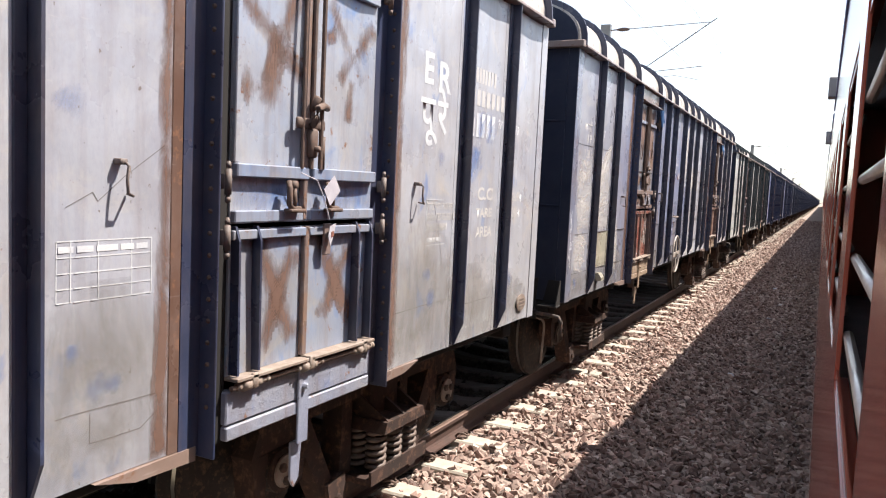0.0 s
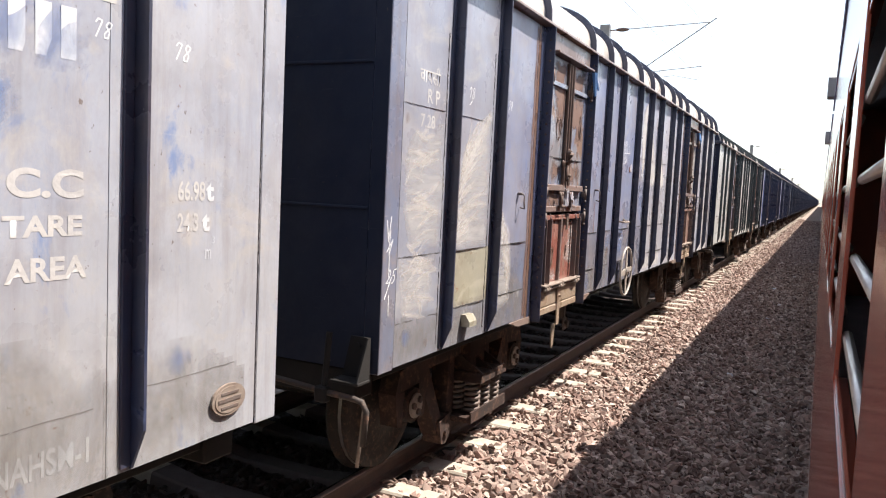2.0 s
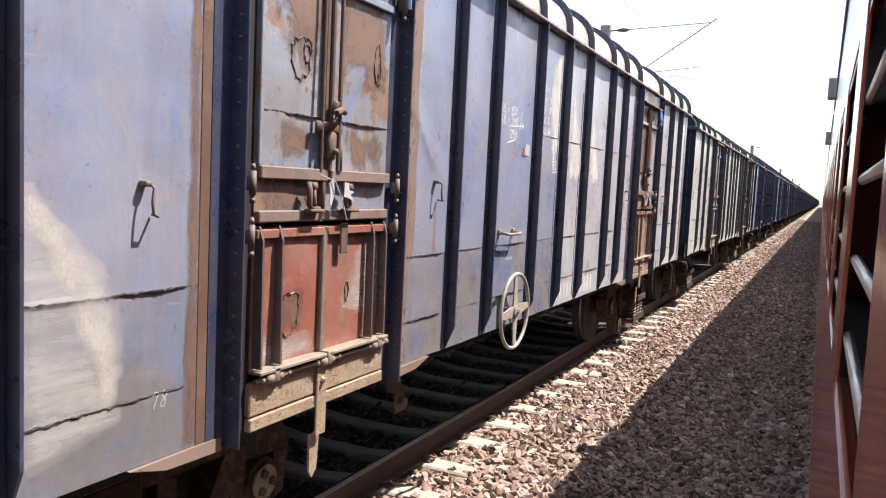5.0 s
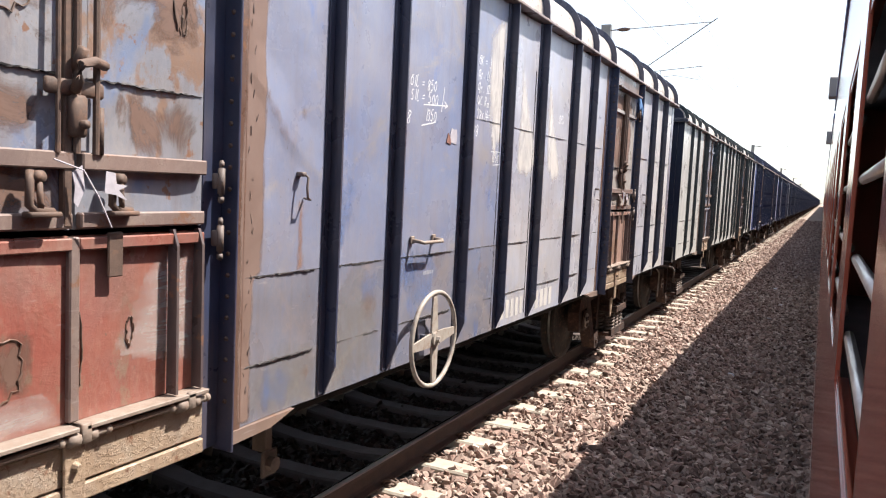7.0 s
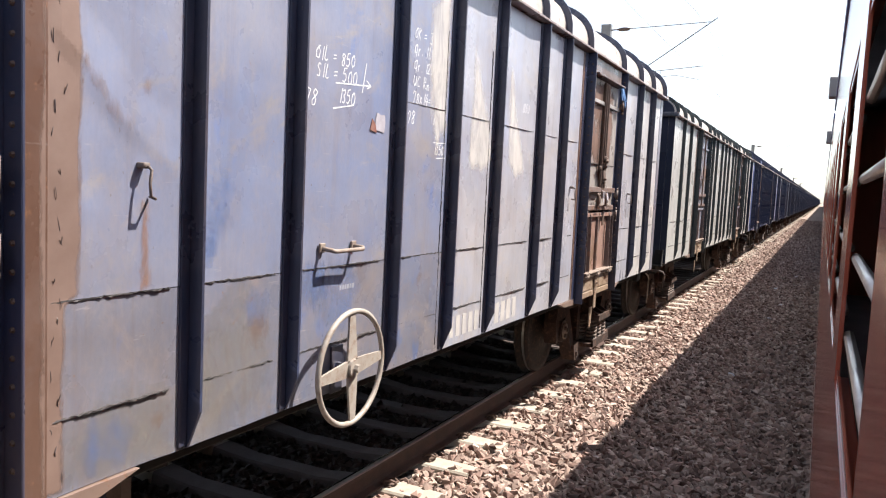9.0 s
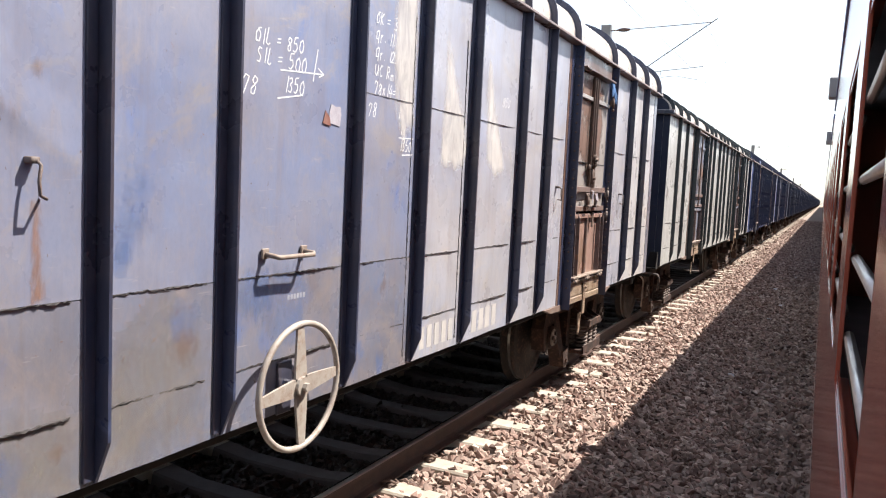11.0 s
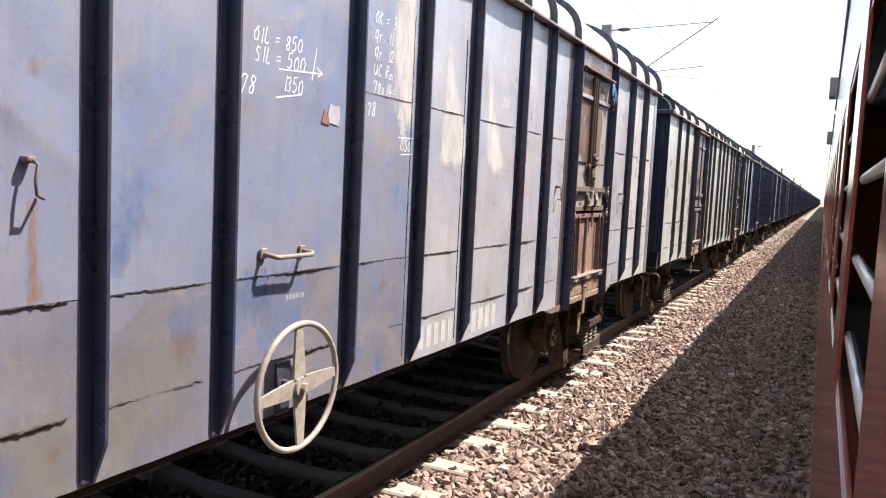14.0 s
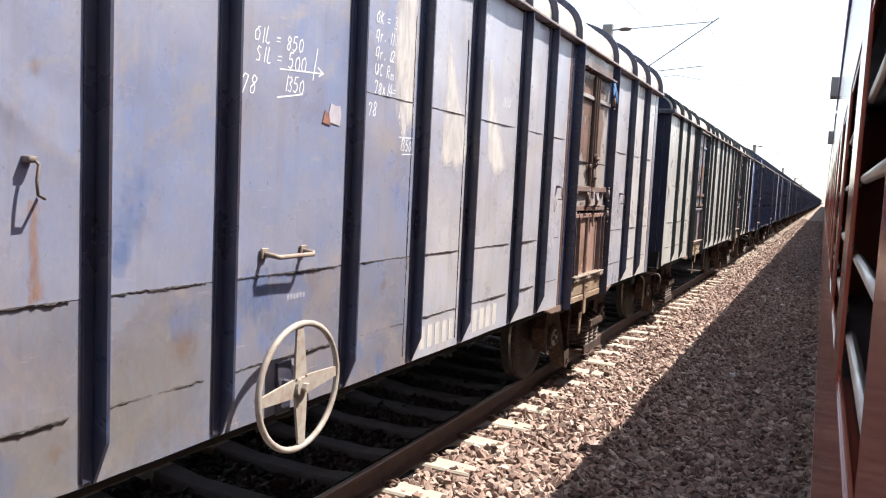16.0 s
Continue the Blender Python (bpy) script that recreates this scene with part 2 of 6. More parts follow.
RAG_BLUE = grime("blue_rag", (0.10, 0.22, 0.42), (0.07, 0.14, 0.3), 0.9, 20)
LITTER = grime("white_litter", (0.6, 0.6, 0.62), (0.5, 0.5, 0.54), 0.7, 10)


def stone_mat(name, tone):
    """Broken stone; a low tone puts the shade under the wagons into its colour."""
    n = Nodes(name, 0.9)
    g = n.t.nodes.new("ShaderNodeNewGeometry").outputs["Random Per Island"]
    r = n.t.nodes.new("ShaderNodeValToRGB")
    e = r.color_ramp.elements
    e[0].position, e[0].color = 0.0, (0.10, 0.068, 0.058, 1)
    e[1].position, e[1].color = 1.0, (0.62, 0.51, 0.44, 1)
    for p, c in ((0.2, (0.22, 0.135, 0.11, 1)), (0.45, (0.33, 0.25, 0.21, 1)), (0.7, (0.36, 0.235, 0.195, 1)), (0.86, (0.49, 0.38, 0.32, 1))):
        x = e.new(p)
        x.color = c
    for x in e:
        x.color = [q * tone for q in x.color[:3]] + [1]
    n.put(g, r.inputs[0])
    c = n.mix(n.mul(n.ramp(n.noise(30, 5, 0.7), 0.4, 0.7), 0.45), r.outputs[0], tuple(q * tone for q in (0.15, 0.11, 0.095)))
    return n.done(c, n.bump(n.noise(70, 4, 0.6), 0.2, 0.004))


def ground_mat(name, a, b, c3, scale):
    n = Nodes(name, 0.95)
    v = n.node("ShaderNodeTexVoronoi", Scale=scale)
    n.put(n.co, v.inputs["Vector"])
    c = n.mix(n.ramp(n.noise(scale * 0.9, 4), 0.3, 0.7), a, b)
    c = n.mix(n.mul(n.ramp(n.noise(0.4, 5), 0.4, 0.7), 0.5), c, c3)
    return n.done(c, n.bump(v.outputs["Distance"], 0.9, 0.04))


STONE = stone_mat("ballast_stone", 0.90)
SHADED_STONE = stone_mat("oily_ballast_stone", 0.15)
BED = ground_mat("ballast_bed", (0.23, 0.175, 0.15), (0.33, 0.265, 0.225), (0.2, 0.15, 0.12), 18.0)
BED_DARK = ground_mat("shaded_ballast_bed", (0.034, 0.027, 0.023), (0.044, 0.034, 0.029), (0.024, 0.020, 0.018), 18.0)
EARTH = ground_mat("dry_earth", (0.30, 0.24, 0.17), (0.24, 0.20, 0.13), (0.16, 0.17, 0.09), 2.0)

def smear_mat(name, a, b, scale=5.0, strength=0.85, stretch=(1, 1.5, 1), warp=0.6, soft=0.22, hold=0.85, turn=0.0):
    """A thin smear of paint or dust that thins out towards its rim, so that the coat below shows through."""
    n = Nodes(name, 0.7)
    c = n.mix(n.ramp(n.noise(scale, 6, 0.65), 0.3, 0.7), a, b)
    cover = n.t.nodes.new("ShaderNodeAttribute")
    cover.attribute_name = "cover"
    wild = n.ramp(n.noise(scale * 0.8, 9, 0.72, stretch, warp=warp, turn=turn), 0.22, 0.78)
    add = n.t.nodes.new("ShaderNodeMath")
    add.operation = "ADD"
    n.put(n.mul(cover.outputs["Fac"], hold), add.inputs[0])
    n.put(wild, add.inputs[1])
    rim_fade = n.ramp(cover.outputs["Fac"], 0.0, 0.3)
    n.put(n.mul(n.mul(n.ramp(add.outputs[0], 0.95 - soft, 0.95 + soft), rim_fade), strength), n.b.inputs["Alpha"])
    return n.done(c)


BROWN_SMEAR = smear_mat("brown_primer_smear", (0.135, 0.072, 0.052), (0.185, 0.112, 0.086), 5.0, 0.85, (1, 2.2, 0.8), 0.7, 0.3, 0.72)
SWIPE = smear_mat("pale_swipe", (0.68, 0.64, 0.60), (0.56, 0.53, 0.51), 6.0, 0.6, (1, 1.0, 1.6), 0.6, 0.45, 0.75)
PALE_SMEAR = smear_mat("pale_scrape", (0.58, 0.555, 0.53), (0.47, 0.455, 0.45), 4.2, 0.66, (1, 0.55, 3.6), 0.35, 0.42, 0.55, 0.75)
SCRAPE = smear_mat("bright_scrape", (0.70, 0.67, 0.63), (0.58, 0.55, 0.52), 4.0, 0.72, (1, 2.2, 0.6), 0.8, 0.34, 0.68)
RUST_PATCH = smear_mat("rust_patch", (0.135, 0.078, 0.058), (0.20, 0.125, 0.098), 4.2, 0.92, (1, 1.2, 0.9), 1.0, 0.16, 0.60)
BLUE_SMEAR = smear_mat("blue_paint_patch", (0.09, 0.17, 0.42), (0.14, 0.21, 0.4), 8.0, 0.42, (1, 1.6, 0.7), 0.8, 0.3, 0.5)
LOW_GRIME = smear_mat("road_grime", (0.19, 0.175, 0.165), (0.24, 0.22, 0.20), 2.6, 0.62, (1, 1.6, 0.8), 0.5, 0.42, 0.6)
EDGE_SMEAR = smear_mat("edge_primer", (0.165, 0.105, 0.083), (0.22, 0.15, 0.125), 5.0, 0.92, (1, 2.0, 0.7), 0.3, 0.2, 0.9)
ORANGE_RUN = smear_mat("orange_rust_run", (0.36, 0.17, 0.075), (0.27, 0.14, 0.08), 12.0, 0.8, (1, 2.0, 0.6), 0.8, 0.3, 0.6)
RUST_SMEAR = smear_mat("rust_run", (0.26, 0.15, 0.085), (0.2, 0.12, 0.08), 12.0, 0.5, (1, 2.0, 0.6), 0.8, 0.3, 0.5)

# ======================= building helpers =======================


def mesh_of(name, bm, mat, smooth=False):
    me = bpy.data.meshes.new(name)
    bmesh.ops.recalc_face_normals(bm, faces=bm.faces[:])
    bm.to_mesh(me)
    bm.free()
    for m in (mat if isinstance(mat, (list, tuple)) else [mat]):
        me.materials.append(m)
    if smooth:
        for p in me.polygons:
            p.use_smooth = True
    return me


def part(name, bm, mat, parent=None, label="", smooth=False):
    ob = new(name, bm if isinstance(bm, bpy.types.Mesh) else mesh_of(name, bm, mat, smooth))
    if parent is not None:
        ob.parent = parent
    if label:
        ob["label"] = label
    return ob


def again(ob, x, y, z, parent=None):
    """The same piece again, on the same mesh."""
    o = new(ob.name.split(".")[0], ob.data)
    o.location = (x, y, z)
    o.parent = parent if parent is not None else ob.parent
    return o


def thing(name, label, category, group="", kind="", at=(0, 0, 0)):
    ob = new(name)
    ob.location = at
    ob.empty_display_size = 0.2
    return tagged(ob, label, category, group, kind)


def box(bm, x0, x1, y0, y1, z0, z1, bevel=0.0, mat=0):
    vs = [bm.verts.new((x, y, z)) for x in (x0, x1) for y in (y0, y1) for z in (z0, z1)]
    fs = [bm.faces.new([vs[i] for i in q]) for q in ((0, 1, 3, 2), (4, 6, 7, 5), (0, 4, 5, 1), (2, 3, 7, 6), (0, 2, 6, 4), (1, 5, 7, 3))]
    for f in fs:
        f.material_index = mat
    if bevel:
        es = list({e for f in fs for e in f.edges})
        bmesh.ops.bevel(bm, geom=es, offset=bevel, segments=1, affect="EDGES", material=-1)
    return bm


def B(*a, **k):
    return box(bmesh.new(), *a, **k)


def prism(bm, pts, axis, a, b, mat=0):
    """A closed outline of (u, v) points drawn out along an axis from a to b."""
    def p3(u, w, s):
        return {"x": (s, u, w), "y": (u, s, w), "z": (u, w, s)}[axis]
    lo = [bm.verts.new(p3(u, w, a)) for u, w in pts]
    hi = [bm.verts.new(p3(u, w, b)) for u, w in pts]
    k = len(pts)
    fs = [bm.faces.new(lo[::-1]), bm.faces.new(hi)]
    fs += [bm.faces.new((lo[i], lo[(i + 1) % k], hi[(i + 1) % k], hi[i])) for i in range(k)]
    for f in fs:
        f.material_index = mat
    return bm


def rod(bm, p, q, r, n=8, r2=None, mat=0):
    """A round bar from p to q, its radius r at p and r2 at q."""
    p, q = Vector(p), Vector(q)
    r2 = r if r2 is None else r2
    m = (q - p).to_track_quat("Z", "Y").to_matrix()
    a, b = [], []
    for i in range(n):
        w = 2 * math.pi * i / n
        d = m @ Vector((math.cos(w), math.sin(w), 0))
        a.append(bm.verts.new(p + d * r))
        b.append(bm.verts.new(q + d * r2))
    fs = [bm.faces.new(a[::-1]), bm.faces.new(b)] + [bm.faces.new((a[i], a[(i + 1) % n], b[(i + 1) % n], b[i])) for i in range(n)]
    for f in fs:
        f.material_index = mat
    return bm


def bent(bm, pts, r, n=6, closed=False):
    """A round bar along a line of points."""
    pts = [Vector(p) for p in pts]
    k = len(pts)
    rings = []
    for i, p in enumerate(pts):
        a = pts[(i - 1) % k] if closed or i else p
        b = pts[(i + 1) % k] if closed or i < k - 1 else p
        d = (b - a).normalized()
        side = d.cross(Vector((0.31, 0.22, 0.93))).normalized()
        up = d.cross(side)
        rings.append([bm.verts.new(p + (side * math.cos(2 * math.pi * j / n) + up * math.sin(2 * math.pi * j / n)) * r) for j in range(n)])
    for i in range(k if closed else k - 1):
        a, b = rings[i], rings[(i + 1) % k]
        for j in range(n):
            bm.faces.new((a[j], a[(j + 1) % n], b[(j + 1) % n], b[j]))
    if not closed:
        bm.faces.new(rings[0][::-1])
        bm.faces.new(rings[-1])
    return bm


def coil(bm, x, y, z0, z1, radius, r, turns, n=10):
    pts = [(x + radius * math.cos(2 * math.pi * i / n), y + radius * math.sin(2 * math.pi * i / n), z0 + (z1 - z0) * i / (turns * n)) for i in range(turns * n + 1)]
    return bent(bm, pts, r, 5)


def lettering(text, size, y, z, mat, parent, x=1.6045, lean=0.0, name="lettering", wide=1.0, bold=0.0):
    """Painted writing on the side of a wagon, read from outside; y, z is its lower left corner."""
    cu = bpy.data.curves.new(name, "FONT")
    cu.body, cu.size, cu.offset = text, size, bold
    tmp = new(name, cu)
    me = bpy.data.meshes.new_from_object(tmp.evaluated_get(bpy.context.evaluated_depsgraph_get()))
    bpy.data.objects.remove(tmp)
    me.transform(Matrix(((0, 0, 1, 0), (wide, lean, 0, 0), (lean * 0.0, 1, 0, 0), (0, 0, 0, 1))))
    me.materials.clear()
    me.materials.append(mat)
    for w in me.vertices:
        w.co.y, w.co.z = w.co.y + y, w.co.z + z
        w.co.x = skin(parent, w.co.y, w.co.z, x) + 0.0011
    ob = new(name, me)
    ob.parent = parent
    return ob


SHEETS = {}                                    # the dented sheets of each wagon, for what is painted on them


CREASED = set()
FOLD = ((3.93, 2.53), (4.03, 2.46), (4.17, 2.285), (4.45, 2.115))


def dent(y, z, y0, y1, off):
    """How far a sheet is dented at (y, z)."""
    s = (y - y0) / (y1 - y0)
    edge = min(1, 4 * min(s, 1 - s))
    fold = 0.0
    if off in CREASED:                         # a sharp fold that runs down across the sheet
        for (ya, za), (yb, zb) in zip(FOLD, FOLD[1:]):
            e, q = Vector((yb - ya, zb - za)), Vector((y - ya, z - za))
            k = max(0.0, min(1.0, q.dot(e) / e.length_squared))
            gap = q - e * k
            reach = 0.055 if gap.x + gap.y < 0 else 0.14
            fold = max(fold, 0.0055 * max(0.0, 1 - gap.length / reach) * (1 - 0.6 * k * (ya > 4.1)))
    d = noise.noise((y * 1.6 + off, z * 1.1, off)) * 0.010 + noise.noise((y * 4 + off, z * 3, off)) * 0.004
    return (d - 0.004) * edge + fold * min(1, edge * 3)


def skin(w, y, z, otherwise=1.6):
    """The outside of wagon w's side at (y, z)."""
    for y0, y1, z0, z1, x, off, dents in SHEETS.get(w.name, ()):
        if y0 <= y <= y1 and z0 <= z <= z1:
            return x + dent(y, z, y0, y1, off) * dents
    return min(otherwise, 1.6045)


def stroke(bm, pts, w=0.006, x=1.6042, on=None):
    """A chalk line on the side, through (y, z) points."""
    for (y0, z0), (y1, z1) in zip(pts, pts[1:]):
        d = Vector((y1 - y0, z1 - z0)).normalized() * w / 2
        q = [(y0 - d.y, z0 + d.x), (y1 - d.y, z1 + d.x), (y1 + d.y, z1 - d.x), (y0 + d.y, z0 - d.x)]
        xx = skin(on, (y0 + y1) / 2, (z0 + z1) / 2, x) + 0.0006 if on is not None else x
        prism(bm, q, "x", xx, xx + 0.0006)
    return bm

HAND = {"0": [[(.42, .95), (.15, .75), (.08, .3), (.25, .02), (.48, .15), (.55, .6), (.42, .92), (.3, .9)]], "1": [[(.35, 1), (.22, 0)]],
        "2": [[(.1, .75), (.3, .98), (.5, .8), (.4, .45), (.05, .05), (.55, .1)]], "3": [[(.1, .9), (.4, 1), (.5, .75), (.25, .55), (.5, .3), (.35, .02), (.05, .1)]],
        "4": [[(.4, 1), (.05, .35), (.6, .4)], [(.45, .7), (.35, 0)]], "5": [[(.55, 1), (.2, .95), (.12, .55), (.4, .6), (.5, .3), (.3, .02), (.05, .1)]],
        "7": [[(.08, .75), (.2, .98), (.5, .9), (.25, 0)]], "8": [[(.5, .85), (.25, 1), (.12, .75), (.45, .4), (.4, .05), (.15, .05), (.1, .3), (.48, .7), (.5, .88)]],
        "=": [[(.05, .55), (.45, .6)], [(.02, .3), (.42, .34)]], ".": [[(.1, .1), (.16, .16)]], "O": [[(.35, .9), (.08, .6), (.12, .1), (.45, .1), (.55, .6), (.3, .95), (.6, 1)]],
        "I": [[(.3, 1), (.2, 0)]], "L": [[(.25, 1), (.1, .1), (.3, .0), (.45, .12)]], "S": [[(.5, .9), (.25, .98), (.12, .7), (.42, .4), (.35, .05), (.05, .08)]],
        "K": [[(.15, 1), (.08, 0)], [(.5, .95), (.12, .5), (.5, .05)]], "Q": [[(.4, .9), (.1, .7), (.12, .2), (.45, .25), (.5, .75), (.35, .92)], [(.5, .9), (.42, -.1)]],
        "r": [[(.12, .6), (.1, 0)], [(.11, .4), (.35, .62)]], "U": [[(.1, .9), (.08, .3), (.3, .08), (.48, .4), (.5, .9), (.52, .1)]], "C": [[(.5, .8), (.3, .92), (.08, .5), (.2, .08), (.48, .15)]],
        "R": [[(.15, 1), (.08, 0)], [(.12, .95), (.45, .95), (.45, .6), (.12, .5), (.5, .02)]], "m": [[(.05, .5), (.05, 0)], [(.06, .4), (.22, .52), (.25, 0)], [(.26, .4), (.42, .52), (.5, 0)]],
        "x": [[(.08, .6), (.45, .05)], [(.42, .65), (.1, 0)]]}


def chalk(text, size, y, z, w, lean=0.12, wide=0.95, x=1.6042):
    """A word written by hand in chalk; y, z is its lower left corner."""
    rng = random.Random(text + str(y))
    word = new("chalk_writing")
    word.parent, word.empty_display_size, word["label"] = w, 0.05, "handwritten chalk figures"
    h, at = 0.80 * size, y
    for ch in text:
        if ch == " ":
            at += 0.36 * size * wide
            continue
        k = rng.uniform(0.9, 1.08)
        up = rng.uniform(-0.04, 0.06) * h
        bm = bmesh.new()
        for line in HAND[ch]:
            stroke(bm, [(at + (u * wide + lean * q) * h * k, z + up + q * h * k) for u, q in line], 0.0052, x, on=w)
        part("chalk_figure", bm, CHALK, word)
        at += (0.36 if ch in ".1I" else 0.68) * h * wide * k
    return word

# ======================= ground and track =======================
COACH_X = 0.036                               # side wall of the coach the camera leans from
TRACK_X, TRACK_RAIL = -3.728, 0.874          # middle of the goods track; half the distance of the rail heads
SLEEPER_STEP = 0.65


def bed_height(x, y):
    """The level of the ballast, above rail top."""
    h = -0.215
    if x > -2.25:
        h -= min(0.19, (x + 2.25) * 0.24)
    if -4.6 < x < -2.88:
        h -= 0.055
    if x < -5.2:
        h -= min(0.9, (-5.2 - x) * 0.5)
    if x > 0.15:
        h += min(0.19, (x - 0.15) * 0.6)
    if x > 3.4:
        h -= min(0.8, (x - 3.4) * 0.4)
    return h + 0.02 * noise.noise((x * 1.7, y * 1.1, 0)) + 0.015 * noise.noise((x * 5, y * 4, 3))


def build_ground():
    xs = [-3000, -900, -250, -80, -30, -14, -9, -7.4, -6.4, -5.8, -5.2] + [-5 + 0.25 * i for i in range(29)] + [3, 4.5, 7, 12, 30, 100, 400, 3000]
    ys = [-400, -100, -40, -15, -6, -2] + [0.4 * i for i in range(75)] + [30 + 3 * i for i in range(40)] + [160, 200, 260, 350, 500, 800, 1500, 3500]
    bm = bmesh.new()
    grid = [[bm.verts.new((x, y, bed_height(x, y) if -40 < x < 30 else -1.2)) for y in ys] for x in xs]
    for i in range(len(xs) - 1):
        for j in range(len(ys) - 1):
            f = bm.faces.new((grid[i][j], grid[i + 1][j], grid[i + 1][j + 1], grid[i][j + 1]))
            # between the rails the bed's colour is darkened to stand for wagon shade
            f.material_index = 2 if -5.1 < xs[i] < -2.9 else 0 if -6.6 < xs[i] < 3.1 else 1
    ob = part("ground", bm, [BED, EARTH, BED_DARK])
    return tagged(ob, "reddish grey railway ballast bed with dry earth beyond", "ground", kind="structure")


def rail_outline():
    half = [(0, 0.0), (0.008, 0.0), (0.026, 0.0), (0.034, -0.008), (0.035, -0.036), (0.012, -0.046), (0.0085, -0.06), (0.0085, -0.13), (0.02, -0.148), (0.073, -0.160), (0.075, -0.172), (0, -0.172)]
    return half + [(-u, w) for u, w in half[-2:0:-1]]


def build_track():
    track = thing("track", "broad gauge railway track on concrete sleepers in ballast", "railway track", kind="structure")
    for side in (1, -1):
        bm = prism(bmesh.new(), [(u + TRACK_X + side * TRACK_RAIL, w) for u, w in rail_outline()], "y", -30, 760)
        for f in bm.faces:
            c = f.calc_center_median()
            inner = (c.x - TRACK_X) * side < TRACK_RAIL - 0.012
            f.material_index = 0 if c.z < -0.006 or f.normal.z < 0.1 and abs(c.z) > 0.006 else 2 if inner else 1
        part("rail", bm, [RAIL_RUST, RAIL_TOP, RAIL_BRIGHT], track, "rusty steel rail with a bright running surface")
    for side in (1, -1):
        part("rail", prism(bmesh.new(), [(u + COACH_X + 1.62 + side * TRACK_RAIL, w) for u, w in rail_outline()], "y", -12, 470), RAIL_RUST, track)
    # one prestressed sleeper, higher under the rails, lower in the middle
    bm = bmesh.new()
    stations = [(-1.375, -0.178, 0.105), (-1.05, -0.175, 0.11), (-0.68, -0.178, 0.11), (-0.35, -0.215, 0.095), (0.35, -0.215, 0.095), (0.68, -0.178, 0.11), (1.05, -0.175, 0.11), (1.375, -0.178, 0.105)]
    rings = []
    for x, top, w in stations:
        rings.append([bm.verts.new(p) for p in ((x, -w - 0.03, -0.36), (x, -w, top - 0.015), (x, -w + 0.015, top), (x, w - 0.015, top), (x, w, top - 0.015), (x, w + 0.03, -0.36))])
    for a, b in zip(rings, rings[1:]):
        for j in range(5):
            # the middle faces take the concrete darkened for shade
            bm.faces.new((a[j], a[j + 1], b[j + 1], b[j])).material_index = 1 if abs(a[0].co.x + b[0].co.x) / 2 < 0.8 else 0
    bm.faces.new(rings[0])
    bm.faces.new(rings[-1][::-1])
    first = part("sleeper", bm, [CONCRETE, SHADED_CONCRETE], track, "weathered concrete sleeper with dusty end")
    start = 4.84 - 8 * SLEEPER_STEP
    first.location = (TRACK_X, start, 0)
    for i in range(1, 190):
        o = again(first, TRACK_X + random.uniform(-0.015, 0.015), start + i * SLEEPER_STEP, random.uniform(-0.006, 0.004))
        o.rotation_euler[2] = random.uniform(-0.012, 0.012)
    bm = bmesh.new()
    for i in range(190, 700):
        y = start + i * SLEEPER_STEP
        box(bm, TRACK_X - 1.375, TRACK_X + 1.375, y - 0.11, y + 0.11, -0.36, -0.178)
    tagged(part("far_sleepers", bm, CONCRETE, track), kind="stuff")
    # sprung rail clips on both sides of the near rail
    clip = None
    for i in range(4, 44):
        for side in (1, -1):
            y, x = start + i * SLEEPER_STEP, TRACK_X + TRACK_RAIL + side * 0.105
            if clip is None:
                bm = bmesh.new()
                bent(bm, [(-0.045, 0.045, -0.152), (0.0, 0.055, -0.135), (0.045, 0.045, -0.148), (0.05, 0.0, -0.142), (0.02, -0.03, -0.118), (-0.02, -0.045, -0.122), (-0.05, -0.03, -0.15)], 0.0105, 6)
                box(bm, -0.03, 0.03, -0.05, 0.06, -0.185, -0.158, 0.006)
                clip = part("rail_clip", bm, CLIP_MAT, track, "rusty sprung rail clip", smooth=True)
                clip.location = (x, y, 0)
            else:
                o = again(clip, x, y, 0)
                o.rotation_euler[2] = 0 if side > 0 else math.pi
    return track


def stone_shapes(count, rng):
    """Angular broken stones: a few cut corners each."""
    out = []
    for _ in range(count):
        bm = bmesh.new()
        pts = rng.normal(size=(9, 3))
        pts /= np.linalg.norm(pts, axis=1)[:, None]
        pts *= rng.uniform(0.8, 1.25, (9, 1)) * np.array([1.15, 0.92, 0.66])
        for p in pts:
            bm.verts.new(p)
        bmesh.ops.convex_hull(bm, input=bm.verts[:])
        loose = [w for w in bm.verts if not w.link_faces]
        bmesh.ops.delete(bm, geom=loose, context="VERTS")
        bmesh.ops.triangulate(bm, faces=bm.faces[:])
        bm.verts.index_update()
        out.append((np.array([w.co[:] for w in bm.verts]), np.array([[w.index for w in f.verts] for f in bm.faces])))
        bm.free()
    return out


